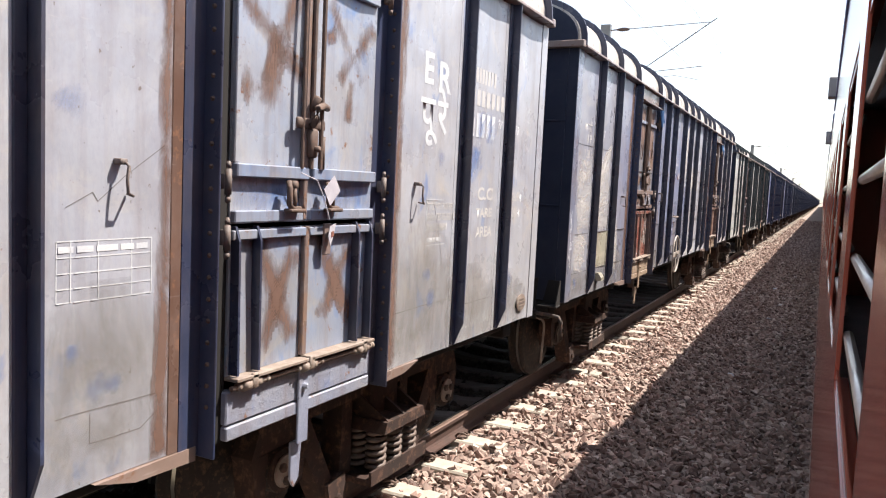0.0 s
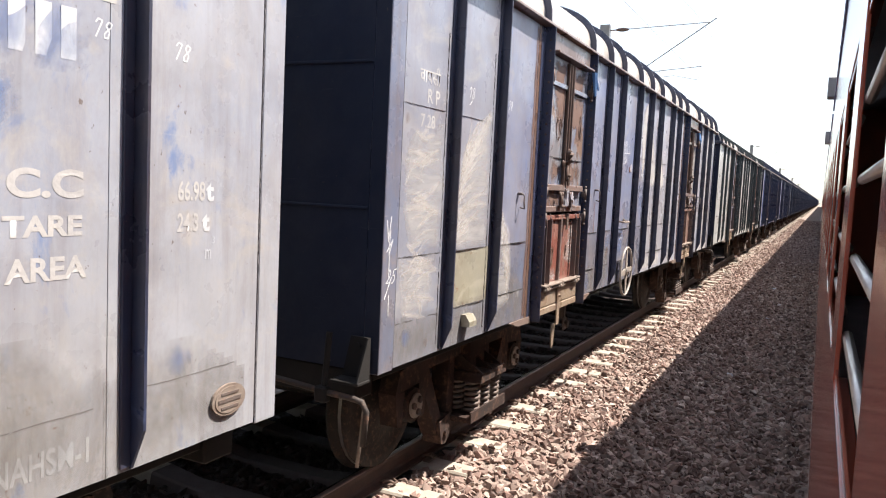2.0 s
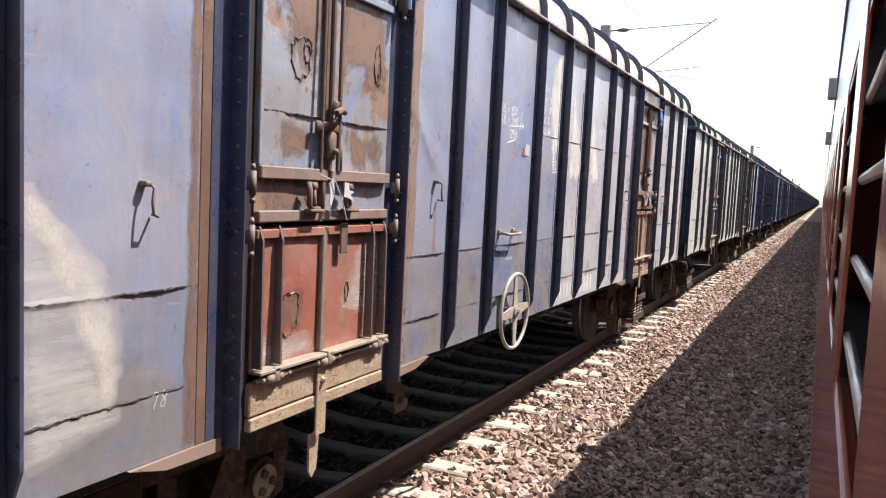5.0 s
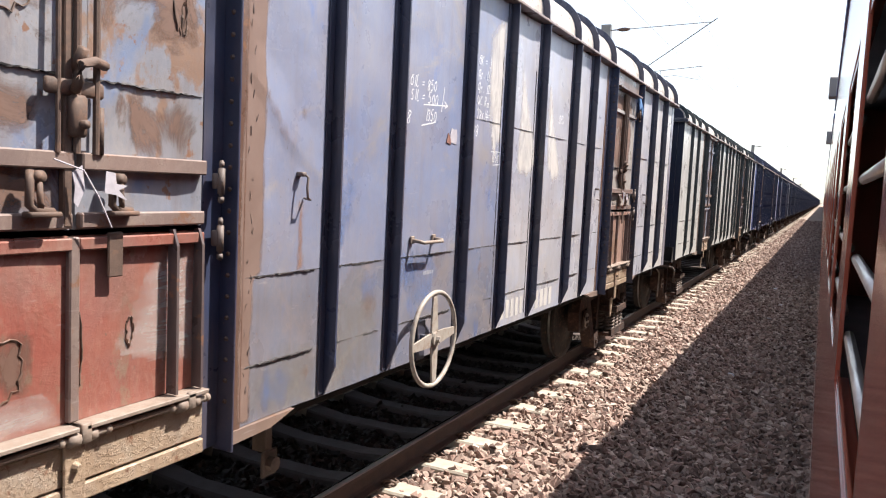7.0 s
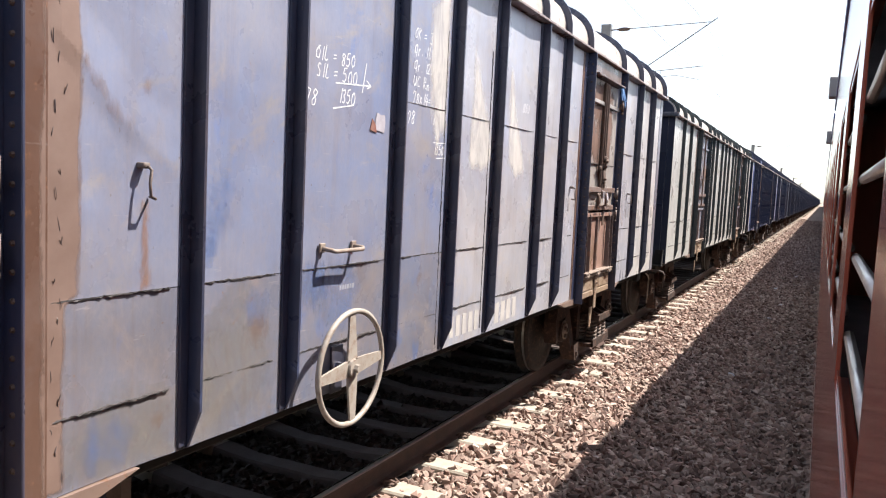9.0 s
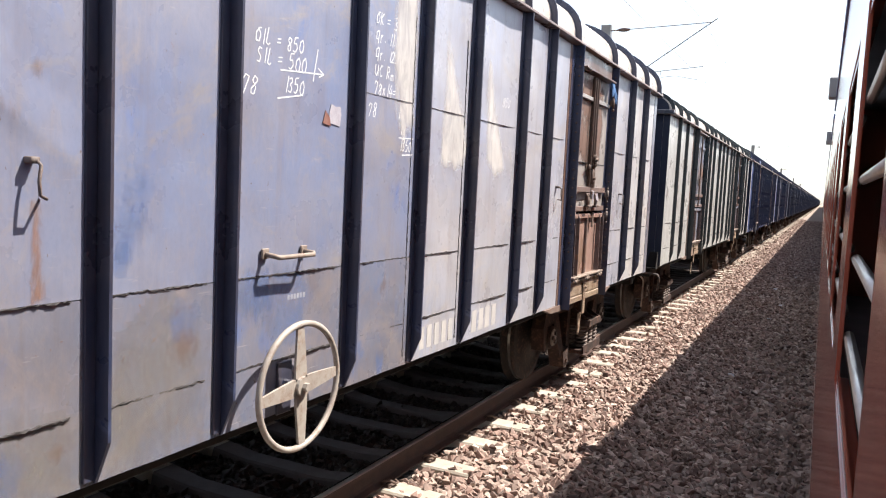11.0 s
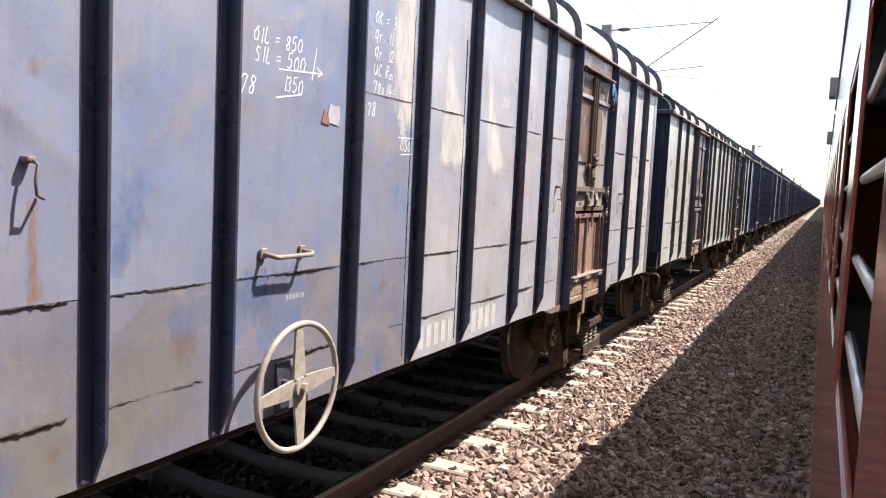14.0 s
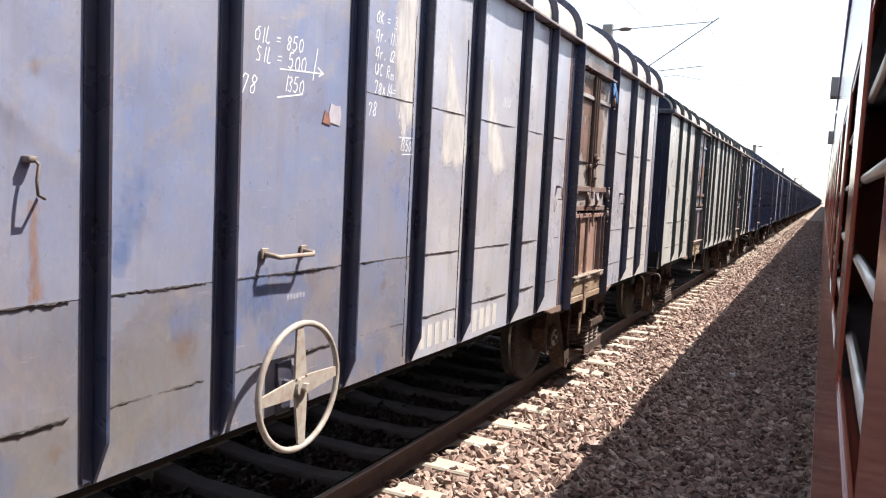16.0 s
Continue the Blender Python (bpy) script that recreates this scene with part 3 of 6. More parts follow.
def build_stones():
    rng = np.random.default_rng(7)
    shapes = stone_shapes(14, rng)
    V, F, base = [], [], 0

    def heap(label, mat):
        nonlocal V, F, base
        V, F = np.concatenate(V), np.concatenate(F)
        me = bpy.data.meshes.new("ballast")
        me.vertices.add(len(V))
        me.vertices.foreach_set("co", V.ravel())
        me.loops.add(F.size)
        me.loops.foreach_set("vertex_index", F.ravel().astype(np.int32))
        me.polygons.add(len(F))
        me.polygons.foreach_set("loop_start", np.arange(0, F.size, 3, dtype=np.int32))
        me.update(calc_edges=True)
        me.materials.append(mat)
        me.shade_flat()
        tagged(new("ballast", me), label, "ballast", kind="stuff")
        V, F, base = [], [], 0

    def strew(x0, x1, y0, y1, per, size, lift):
        nonlocal base
        count = int((x1 - x0) * (y1 - y0) * per)
        for x, y in zip(rng.uniform(x0, x1, count), rng.uniform(y0, y1, count)):
            s = size * rng.uniform(0.6, 1.35)
            near = abs((y - 4.84 + 20 * SLEEPER_STEP) % SLEEPER_STEP)
            near = min(near, SLEEPER_STEP - near)
            on_sleeper = near < 0.125 and TRACK_X - 1.375 < x < -2.40
            if on_sleeper and rng.random() > (0.10 if x > -2.52 else 0.025 if x > -2.95 else 0.003):
                continue
            if abs(x - (TRACK_X + TRACK_RAIL)) < 0.10 or abs(x - (TRACK_X - TRACK_RAIL)) < 0.10:
                continue
            vs, fs = shapes[rng.integers(len(shapes))]
            q = Euler((rng.normal(0, 0.6), rng.normal(0, 0.6), rng.uniform(0, 6.28))).to_matrix()
            z = bed_height(x, y) + lift * rng.uniform(-0.4, 1.0) + (0.035 if on_sleeper else 0)
            V.append(vs @ np.array(q).T * s + np.array([x, y, z]))
            F.append(fs + base)
            base += len(vs)

    strew(-2.95, 0.15, 3.0, 9.0, 520, 0.0425, 0.028)
    strew(-2.95, 0.15, 9.0, 20.0, 390, 0.044, 0.028)
    strew(-2.95, 0.15, 20.0, 45.0, 170, 0.052, 0.026)
    strew(-2.95, 0.10, 45.0, 110.0, 40, 0.06, 0.022)
    heap("loose reddish grey broken stones of track ballast", STONE)
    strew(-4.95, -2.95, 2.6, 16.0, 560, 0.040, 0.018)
    heap("ballast stones between the rails, coloured dark for the wagons' shade", SHADED_STONE)


# ======================= goods wagons =======================
LENGTH, PITCH_Y, FLOOR_Z = 13.40, 14.45, 1.045
EAVE_Z, ROOF_RISE = 3.44, 0.50              # set anew for the lower wagons further on
RIBS = (0.79, 1.54, 4.51, 5.11, 6.00, 6.70, 7.40, 8.29, 8.90, 11.86, 12.61)
DOORS = (2.60, 9.75)                          # where each pair of door leaves begins
DOOR_W = 1.05
SEAMS = (1.295, 1.68, 2.56)


def roof_line(grow=0.0):
    """The roof's outline, (x, z), from one eave to the other."""
    pts = []
    for i in range(31):
        w = math.pi * i / 30
        c, s = math.cos(w), math.sin(w)
        x = (1.60 + grow) * math.copysign(abs(c) ** 0.62, c)
        pts.append((x, EAVE_Z + 0.02 + (ROOF_RISE + grow) * abs(s) ** 0.72))
    return pts


def sheet_panel(y0, y1, z0, z1, x, rng, dents=1.0, cell=0.042, on=None):
    """A thin steel sheet, a little dented, with its outside at x."""
    bm = bmesh.new()
    ny, nz = max(2, int((y1 - y0) / cell)), max(2, int((z1 - z0) / cell))
    off = rng.uniform(0, 50)
    if on is not None and on.name == "covered_wagon.001" and 3.9 < y0 < 3.93 and z1 > 3:
        CREASED.add(off)
        ny, nz = ny * 3, nz * 3
    if on is not None:
        SHEETS.setdefault(on.name, []).append((y0, y1, z0, z1, x, off, dents))
    rows = []
    for i in range(ny + 1):
        y = y0 + (y1 - y0) * i / ny
        rows.append([bm.verts.new((x + dent(y, z0 + (z1 - z0) * j / nz, y0, y1, off) * dents, y, z0 + (z1 - z0) * j / nz)) for j in range(nz + 1)])
    for i in range(ny):
        for j in range(nz):
            bm.faces.new((rows[i][j], rows[i + 1][j], rows[i + 1][j + 1], rows[i][j + 1])).smooth = True

    def rim(line, ends):
        bm.faces.new([bm.verts.new(w.co) for w in line] + [bm.verts.new((x - 0.02, y, z)) for y, z in ends])

    rim([r[0] for r in rows], ((y1, z0), (y0, z0)))
    rim([r[-1] for r in rows], ((y1, z1), (y0, z1)))
    rim(rows[0], ((y0, z1), (y0, z0)))
    rim(rows[-1], ((y1, z1), (y1, z0)))
    bm.faces.new([bm.verts.new((x - 0.02, y, z)) for y, z in ((y0, z0), (y0, z1), (y1, z1), (y1, z0))])
    return bm


def weld_bead(y0, y1, z, rng, x=1.6, upright=False, thick=1.0):
    """A crooked weld seam along the side, level or upright."""
    bm = bmesh.new()
    k = max(6, int(abs(y1 - y0) / 0.013))
    a = []
    for i in range(k + 1):
        s = y0 + (y1 - y0) * i / k
        w, j = rng.uniform(0.0006, 0.0042) * thick, rng.uniform(-0.003, 0.003) * thick
        q = [(x - 0.018, -w), (x + rng.uniform(-0.001, 0.004), -w), (x + rng.uniform(-0.001, 0.004), w), (x - 0.018, w)]
        a.append([bm.verts.new((px, z + j + dz, s) if upright else (px, s, z + j + dz)) for px, dz in q])
    for p, q in zip(a, a[1:]):
        for j in range(4):
            bm.faces.new((p[j], p[(j + 1) % 4], q[(j + 1) % 4], q[j]))
    bm.faces.new(a[0])
    bm.faces.new(a[-1][::-1])
    return bm


def rib_mesh(mat, d=0.070):
    """A pressed upright on the side, cut back at its foot; its far edge at y 0."""
    bm = bmesh.new()
    z0, z1 = FLOOR_Z + 0.005, EAVE_Z - 0.01
    prism(bm, [(1.595, z0), (1.608, z0), (1.60 + d, z0 + 0.15), (1.60 + d, z1), (1.595, z1)], "y", -0.013, 0.0)
    box(bm, 1.596, 1.610, -0.056 * d / 0.07, -0.014, z0 + 0.01, z1, 0.002)
    return mesh_of("rib", bm, mat)


def hook_mesh():
    bm = bmesh.new()
    x = 1.60
    box(bm, x - 0.004, x + 0.035, -0.02, 0.02, 0.11, 0.135, 0.004)
    bent(bm, [(x + 0.035, 0.005, 0.12), (x + 0.05, 0.008, 0.105), (x + 0.05, 0.0, 0.05), (x + 0.055, 0.0, 0.0), (x + 0.05, 0.03, -0.012), (x + 0.005, 0.05, -0.005)], 0.0065, 6)
    return mesh_of("tarpaulin_hook", bm, HINGE_DULL, True)


def build_door(w, y0, pal, fine, rng, tag=False):
    """A pair of door leaves over a pair of drop flaps, with posts, bolts, hinges and sill."""
    y1, mid = y0 + DOOR_W, y0 + DOOR_W * 0.47
    x = 1.60
    up, low, sill, post = pal["door"], pal["flap"], pal["sill"], pal["post"]
    out = 0.085
    for a, b, fill in ((y0 - 0.245, y0 - 0.13, y0 - 0.002), (y1 + 0.012, y1 + 0.13, y1 + 0.258)):
        bm = B(x - 0.02, x + out, b - 0.012, b, FLOOR_Z - 0.05, EAVE_Z - 0.01, 0.003)
        box(bm, x - 0.02, x + 0.006, a, b - 0.013, FLOOR_Z - 0.03, EAVE_Z - 0.02)
        upright = part("door_post", bm, post if a < y0 else pal["jamb"], w)
        part("post_plate", B(x - 0.02, x + 0.003, b + 0.001, fill, FLOOR_Z - 0.03, EAVE_Z - 0.02), FRAME_MAT if a < y0 else pal["strip"], upright)
        if fine:
            if "stud" not in MESHES:
                MESHES["stud"] = mesh_of("rivet", rod(bmesh.new(), (0, 0, 0), (0, -0.009, 0), 0.011, 6, 0.006), LATCH_MAT)
            for i in range(26):
                o = part("rivet", MESHES["stud"], None, upright)
                o.location = (x + 0.045, b - 0.012, 1.2 + i * 0.085)
    part("brown_strip", B(x - 0.01, x + 0.003, y0 - 0.295, y0 - 0.247, FLOOR_Z, EAVE_Z - 0.02), pal["strip"], w)
    head = B(x - 0.02, x + 0.035, y0 - 0.012, y1 + 0.012, 3.27, EAVE_Z - 0.014, 0.006)
    box(head, x - 0.02, x + 0.085, y0 - 0.012, y1 + 0.02, 3.248, 3.268, 0.004)
    part("door_header", head, BROWN_PAINT, w, "rusty header over the doors")
    leaves = []
    for a, b in ((y0, mid - 0.01), (mid + 0.01, y1)):
        bm = sheet_panel(a, b, 1.91, 3.24, x + 0.012, rng, 1.5 if fine else 0.8, 0.042 if fine else 0.1, w if fine else None)
        leaf = part("door_leaf", bm, up, w, pal["door_label"])
        leaves.append(leaf)
        rail = bmesh.new()
        box(rail, x + 0.008, x + 0.045, a + 0.004, b - 0.004, 2.10, 2.155, 0.005)
        part("leaf_rail", rail, pal["leaf_rail"], leaf)
        part("leaf_rail", B(x + 0.008, x + 0.038, a + 0.004, b - 0.004, 1.915, 1.965, 0.005), pal["leaf_rail"], leaf)
        part("leaf_rail", B(x + 0.008, x + 0.035, a + 0.004, b - 0.004, 2.99, 3.03, 0.005), up, leaf)
        if fine:
            if pal["seams"]:
                part("weld_seam", weld_bead(a + 0.01, b - 0.01, 2.39, rng, x + 0.014), WELD, leaf)
            part("leaf_edge", B(x + 0.01, x + 0.03, a + 0.002, a + 0.03, 2.157, 3.2, 0.004), up, leaf)
    # drop flaps with ledge and stiffeners
    for a, b in ((y0 + 0.0, mid - 0.012), (mid + 0.012, y1)):
        flap = part("drop_flap", sheet_panel(a, b, 1.285, 1.89, x + 0.01, rng, 1.5 if fine else 0.8, 0.042 if fine else 0.1, w if fine else None), low, w, pal["flap_label"])
        part("flap_rail", B(x + 0.006, x + 0.035, a, b, 1.845, 1.885, 0.004), low, flap)
        edge = (a + 0.015, a + 0.145) if a < mid - 0.1 else (b - 0.155, b - 0.03)
        for yy in edge:
            bm = prism(bmesh.new(), [(x + 0.008, 1.29), (x + 0.058, 1.29), (x + 0.052, 1.84), (x + 0.03, 1.90), (x + 0.008, 1.90)], "y", yy, yy + 0.012)
            # the shade on the stiffeners' sides is put into this darker colour
            part("stiffener", bm, pal["flap_edge_shade"], flap)
        part("flap_ledge", B(x + 0.0, x + 0.075, a, b, 1.268, 1.284, 0.003), HINGE_PALE, flap, "worn pale steel ledge")
    part("flap_joint", B(x + 0.008, x + 0.034, mid - 0.022, mid + 0.016, 1.29, 1.888, 0.005), DOOR_RAIL, w)
    # sill below the flaps
    part("door_sill", B(x - 0.02, x + 0.03, y0 - 0.015, y1 + 0.015, 1.085, 1.225, 0.006), sill, w, pal["sill_label"])
    part("sill_edge", B(x - 0.02, x + 0.036, y0 - 0.015, y1 + 0.015, 1.02, 1.078, 0.005), sill, w)
    bm = prism(bmesh.new(), [(y0 - 0.62, 1.042), (y0 - 0.16, 1.042), (y0 - 0.16, 0.985), (y0 - 0.45, 0.995)], "x", x - 0.03, x + 0.012)
    part("sill_gusset", bm, GUTTER, w)
    bm = prism(bmesh.new(), [(y1 + 0.62, 1.042), (y1 + 0.16, 1.042), (y1 + 0.16, 0.985), (y1 + 0.45, 0.995)], "x", x - 0.03, x + 0.012)
    part("sill_gusset", bm, GUTTER, w)
    bm = B(x + 0.036, x + 0.048, mid - 0.05, mid + 0.03, 0.88, 1.25, 0.004)
    prism(bm, [(mid - 0.05, 0.88), (mid + 0.03, 0.88), (mid + 0.015, 0.70), (mid - 0.02, 0.66), (mid - 0.045, 0.70)], "x", x + 0.0, x + 0.012)
    rod(bm, (x + 0.046, mid - 0.01, 1.15), (x + 0.07, mid - 0.01, 1.15), 0.018, 8, 0.010)
    part("flap_stop", bm, sill, w, "hanging steel strap stop")
    if not fine:
        bm = bmesh.new()
        box(bm, x + 0.03, x + 0.06, mid - 0.05, mid + 0.05, 2.3, 2.45, 0.01)
        rod(bm, (x + 0.05, mid, 1.93), (x + 0.05, mid, 3.22), 0.014, 6)
        part("locking_rod", bm, LATCH_MAT, w)
        part("hinge_rod", rod(bmesh.new(), (x + 0.05, y0, 1.243), (x + 0.05, y1, 1.243), 0.013, 6), HINGE_PALE, w)
        return
    part("hinge_rod", rod(bmesh.new(), (x + 0.05, y0 - 0.01, 1.243), (x + 0.05, y1 + 0.01, 1.243), 0.011, 8), LATCH_MAT, w)
    for yy in (y0 + 0.10, mid, y1 - 0.10):
        bm = rod(bmesh.new(), (x + 0.05, yy - 0.045, 1.243), (x + 0.05, yy - 0.005, 1.243), 0.026, 10)
        rod(bm, (x + 0.05, yy + 0.03, 1.243), (x + 0.05, yy + 0.06, 1.243), 0.022, 10)
        rod(bm, (x + 0.05, yy - 0.075, 1.243), (x + 0.05, yy - 0.06, 1.243), 0.018, 8)
        rod(bm, (x + 0.05, yy + 0.10, 1.243), (x + 0.05, yy + 0.118, 1.243), 0.017, 8)
        rod(bm, (x + 0.05, yy - 0.078, 1.243), (x + 0.05, yy + 0.12, 1.243), 0.0125, 6)
        box(bm, x + 0.06, x + 0.075, yy - 0.005, yy + 0.032, 1.225, 1.29, 0.003)
        part("hinge", bm, HINGE_PALE, w, "pale worn hinge knuckle", True)
    # upright hinges at both posts
    for yy in (y0 - 0.06, y1 + 0.06):
        for zz in (2.08, 1.86, 3.05):
            bm = rod(bmesh.new(), (x + 0.055, yy, zz - 0.05), (x + 0.055, yy, zz + 0.05), 0.014, 10)
            rod(bm, (x + 0.055, yy, zz + 0.055), (x + 0.055, yy, zz + 0.075), 0.010, 8)
            rod(bm, (x + 0.055, yy, zz - 0.08), (x + 0.055, yy, zz - 0.06), 0.012, 8)
            rod(bm, (x + 0.055, yy, zz - 0.085), (x + 0.055, yy, zz + 0.08), 0.008, 6)
            box(bm, x + 0.02, x + 0.05, yy - 0.016, yy + 0.016, zz - 0.03, zz + 0.03, 0.004)
            part("hinge", bm, HINGE_DULL if zz < 2.5 else LATCH_MAT, w, "", True)
    # bolts: two upright rods, the rotating latch, two drop catches
    for dy, rad in ((-0.075, 0.008), (-0.01, 0.012), (0.06, 0.011)):
        part("locking_rod", rod(bmesh.new(), (x + 0.045, mid + dy, 2.15), (x + 0.045, mid + dy, 3.22), rad, 8), LATCH_MAT, w)
    part("meeting_strip", B(x + 0.012, x + 0.04, mid - 0.05, mid - 0.02, 1.92, 3.23, 0.004), pal["joint"], w)
    bm = bmesh.new()
    box(bm, x + 0.03, x + 0.05, mid - 0.12, mid + 0.09, 2.325, 2.375, 0.008)
    bent(bm, [(x + 0.06, mid + 0.08, 2.43), (x + 0.085, mid + 0.02, 2.435), (x + 0.09, mid - 0.03, 2.42), (x + 0.085, mid - 0.035, 2.37), (x + 0.06, mid - 0.03, 2.34)], 0.016, 8)
    rod(bm, (x + 0.03, mid - 0.01, 2.40), (x + 0.075, mid - 0.01, 2.47), 0.018, 8)
    rod(bm, (x + 0.045, mid + 0.075, 2.15), (x + 0.045, mid + 0.075, 2.30), 0.012, 8)
    box(bm, x + 0.03, x + 0.065, mid - 0.04, mid + 0.02, 2.20, 2.33, 0.01)
    rod(bm, (x + 0.05, mid - 0.005, 2.24), (x + 0.085, mid - 0.005, 2.24), 0.014, 8)
    part("latch", bm, LATCH_MAT, w, "rusty rotating door latch", True)
    for yy in (mid - 0.17, mid + 0.12):
        bm = bent(bmesh.new(), [(x + 0.05, yy, 2.09), (x + 0.065, yy - 0.01, 2.06), (x + 0.065, yy - 0.012, 1.99), (x + 0.06, yy + 0.01, 1.975), (x + 0.06, yy + 0.07, 1.97)], 0.013, 7)
        rod(bm, (x + 0.05, yy + 0.018, 2.075), (x + 0.075, yy + 0.018, 2.075), 0.020, 10)
        bent(bm, [(x + 0.068, yy + 0.018, 2.06), (x + 0.07, yy + 0.02, 2.0), (x + 0.06, yy + 0.03, 1.985)], 0.010, 6)
        box(bm, x + 0.04, x + 0.085, yy - 0.02, yy + 0.085, 1.955, 1.972, 0.004)
        part("drop_catch", bm, LATCH_MAT, w, "rusty drop catch", True)
    bm = B(x + 0.03, x + 0.042, mid + 0.115, mid + 0.175, 1.75, 1.90, 0.004)
    part("hasp", bm, pal["joint"], w)
    if pal.get("card"):
        part("seal_tag", prism(bmesh.new(), [(mid + 0.085, 1.985), (mid + 0.165, 2.055), (mid + 0.115, 2.125), (mid + 0.035, 2.06)], "x", x + 0.088, x + 0.091), PAPER, w, "creased grey paper seal card")
        part("seal_tag", prism(bmesh.new(), [(mid + 0.13, 1.885), (mid + 0.18, 1.90), (mid + 0.165, 1.85), (mid + 0.14, 1.79), (mid + 0.12, 1.84)], "x", x + 0.06, x + 0.063), PAPER, w, "torn white paper tag")
        part("seal_tag", prism(bmesh.new(), [(mid + 0.14, 1.835), (mid + 0.165, 1.84), (mid + 0.16, 1.865), (mid + 0.142, 1.86)], "x", x + 0.0635, x + 0.065), DOOR_RED, w, "red scrap of paper")
    else:
        part("seal_tag", prism(bmesh.new(), [(mid - 0.05, 2.09), (mid - 0.015, 2.115), (mid - 0.005, 2.04), (mid - 0.03, 1.985), (mid - 0.045, 2.0), (mid - 0.04, 2.05)], "x", x + 0.075, x + 0.078), PAPER, w, "creased lilac paper seal tag")
        part("seal_tag", prism(bmesh.new(), [(mid + 0.06, 2.03), (mid + 0.10, 2.025), (mid + 0.15, 2.005), (mid + 0.115, 2.04), (mid + 0.15, 2.055), (mid + 0.105, 2.06), (mid + 0.10, 2.095), (mid + 0.065, 2.10)], "x", x + 0.085, x + 0.087), PAPER, w, "torn white paper seal tag")
    part("seal_wire", bent(bmesh.new(), [(x + 0.06, mid - 0.10, 2.13), (x + 0.09, mid - 0.02, 2.10), (x + 0.095, mid + 0.03, 2.02), (x + 0.09, mid + 0.085, 1.92)], 0.0028, 5), PAPER, w, "thin white seal wire")


def wheelset_mesh():
    """Two wheels of 1 m on their axle, about the axle's middle."""
    bm = bmesh.new()
    for side in (1, -1):
        prof = [(0.0, 0.14), (0.13, 0.14), (0.13, 0.10), (0.40, 0.05), (0.43, 0.062), (0.50, 0.062), (0.502, 0.03), (0.503, 0.005), (0.505, -0.04), (0.53, -0.055), (0.53, -0.075), (0.43, -0.075), (0.40, -0.03), (0.12, -0.05), (0.12, -0.12), (0.0, -0.12)]
        n, rings = 28, []
        for r, o in prof[1:-1]:
            rings.append([bm.verts.new((side * (0.862 + o), r * math.cos(2 * math.pi * i / n), r * math.sin(2 * math.pi * i / n))) for i in range(n)])
        for k, (a, b) in enumerate(zip(rings, rings[1:])):
            for i in range(n):
                f = bm.faces.new((a[i], a[(i + 1) % n], b[(i + 1) % n], b[i]))
                f.material_index = 1 if k == 5 else 0
    rod(bm, (-1.12, 0, 0), (1.12, 0, 0), 0.08, 14)
    for side in (1, -1):
        rod(bm, (side * 1.0, 0, 0), (side * 1.18, 0, 0), 0.13, 14)
        for i in range(3):
            w = 2 * math.pi * i / 3
            rod(bm, (side * 1.17, 0.07 * math.cos(w), 0.07 * math.sin(w)), (side * 1.205, 0.07 * math.cos(w), 0.07 * math.sin(w)), 0.022, 6)
    return mesh_of("wheelset", bm, [TYRE_STEEL, TREAD], True)


def cap_mesh():
    """The pale end cap that turns with the axle."""
    bm = rod(bmesh.new(), (1.20, 0, 0), (1.213, 0, 0), 0.092, 18)
    for i in range(3):
        w = 2 * math.pi * i / 3 + 0.4
        rod(bm, (1.21, 0.052 * math.cos(w), 0.052 * math.sin(w)), (1.232, 0.052 * math.cos(w), 0.052 * math.sin(w)), 0.026, 6, mat=1)
    return mesh_of("axle_cap", bm, [HINGE_PALE, IRON])


def side_frame_mesh(side):
    """A cast bogie side frame with its spring window; x is the outside."""
    bm = bmesh.new()
    x0, x1 = side * 1.03, side * 1.17
    # top chord, then on each half: slanting arm, column, pointed foot, jaw over the axle box
    prism(bm, [(-1.24, 0.62), (-1.18, 0.78), (-0.62, 0.88), (0.62, 0.88), (1.18, 0.78), (1.24, 0.62), (0.86, 0.64), (0.74, 0.72), (-0.74, 0.72), (-0.86, 0.64)], "x", x0, x1)
    for s in (-1, 1):
        prism(bm, [(s * 0.86, 0.64), (s * 0.74, 0.72), (s * 0.49, 0.27), (s * 0.56, 0.14)], "x", x0, x1 - side * 0.002)
        prism(bm, [(s * 0.41, 0.72), (s * 0.30, 0.72), (s * 0.30, 0.14), (s * 0.43, 0.14)], "x", x0, x1 + side * 0.004)
        prism(bm, [(s * 0.58, 0.26), (s * 0.40, 0.30), (s * 0.37, 0.13), (s * 0.46, 0.06), (s * 0.53, 0.07)], "x", x0, x1 + side * 0.03)
        rod(bm, (x1, s * 0.47, 0.15), (x1 + side * 0.05, s * 0.47, 0.15), 0.032, 10)
        prism(bm, [(s * 1.24, 0.62), (s * 1.20, 0.38), (s * 1.13, 0.36), (s * 1.11, 0.62)], "x", x0, x1)
        prism(bm, [(s * 0.76, 0.64), (s * 0.80, 0.38), (s * 0.87, 0.36), (s * 0.89, 0.64)], "x", x0, x1)
        rod(bm, (x0, s * 1.0, 0.5), (x1 + side * 0.02, s * 1.0, 0.5), 0.125, 18)
    prism(bm, [(-0.40, 0.12), (0.40, 0.12), (0.40, 0.20), (-0.40, 0.20)], "x", x0, x1 - side * 0.01)
    # spring plank with a turned up edge
    prism(bm, [(-0.36, 0.22), (0.36, 0.22), (0.36, 0.26), (-0.36, 0.26)], "x", side * 0.9, side * 1.37)
    prism(bm, [(-0.36, 0.22), (0.36, 0.22), (0.36, 0.31), (-0.36, 0.31)], "x", side * 1.352, side * 1.37)
    return mesh_of("side_frame", bm, BOGIE_MAT)


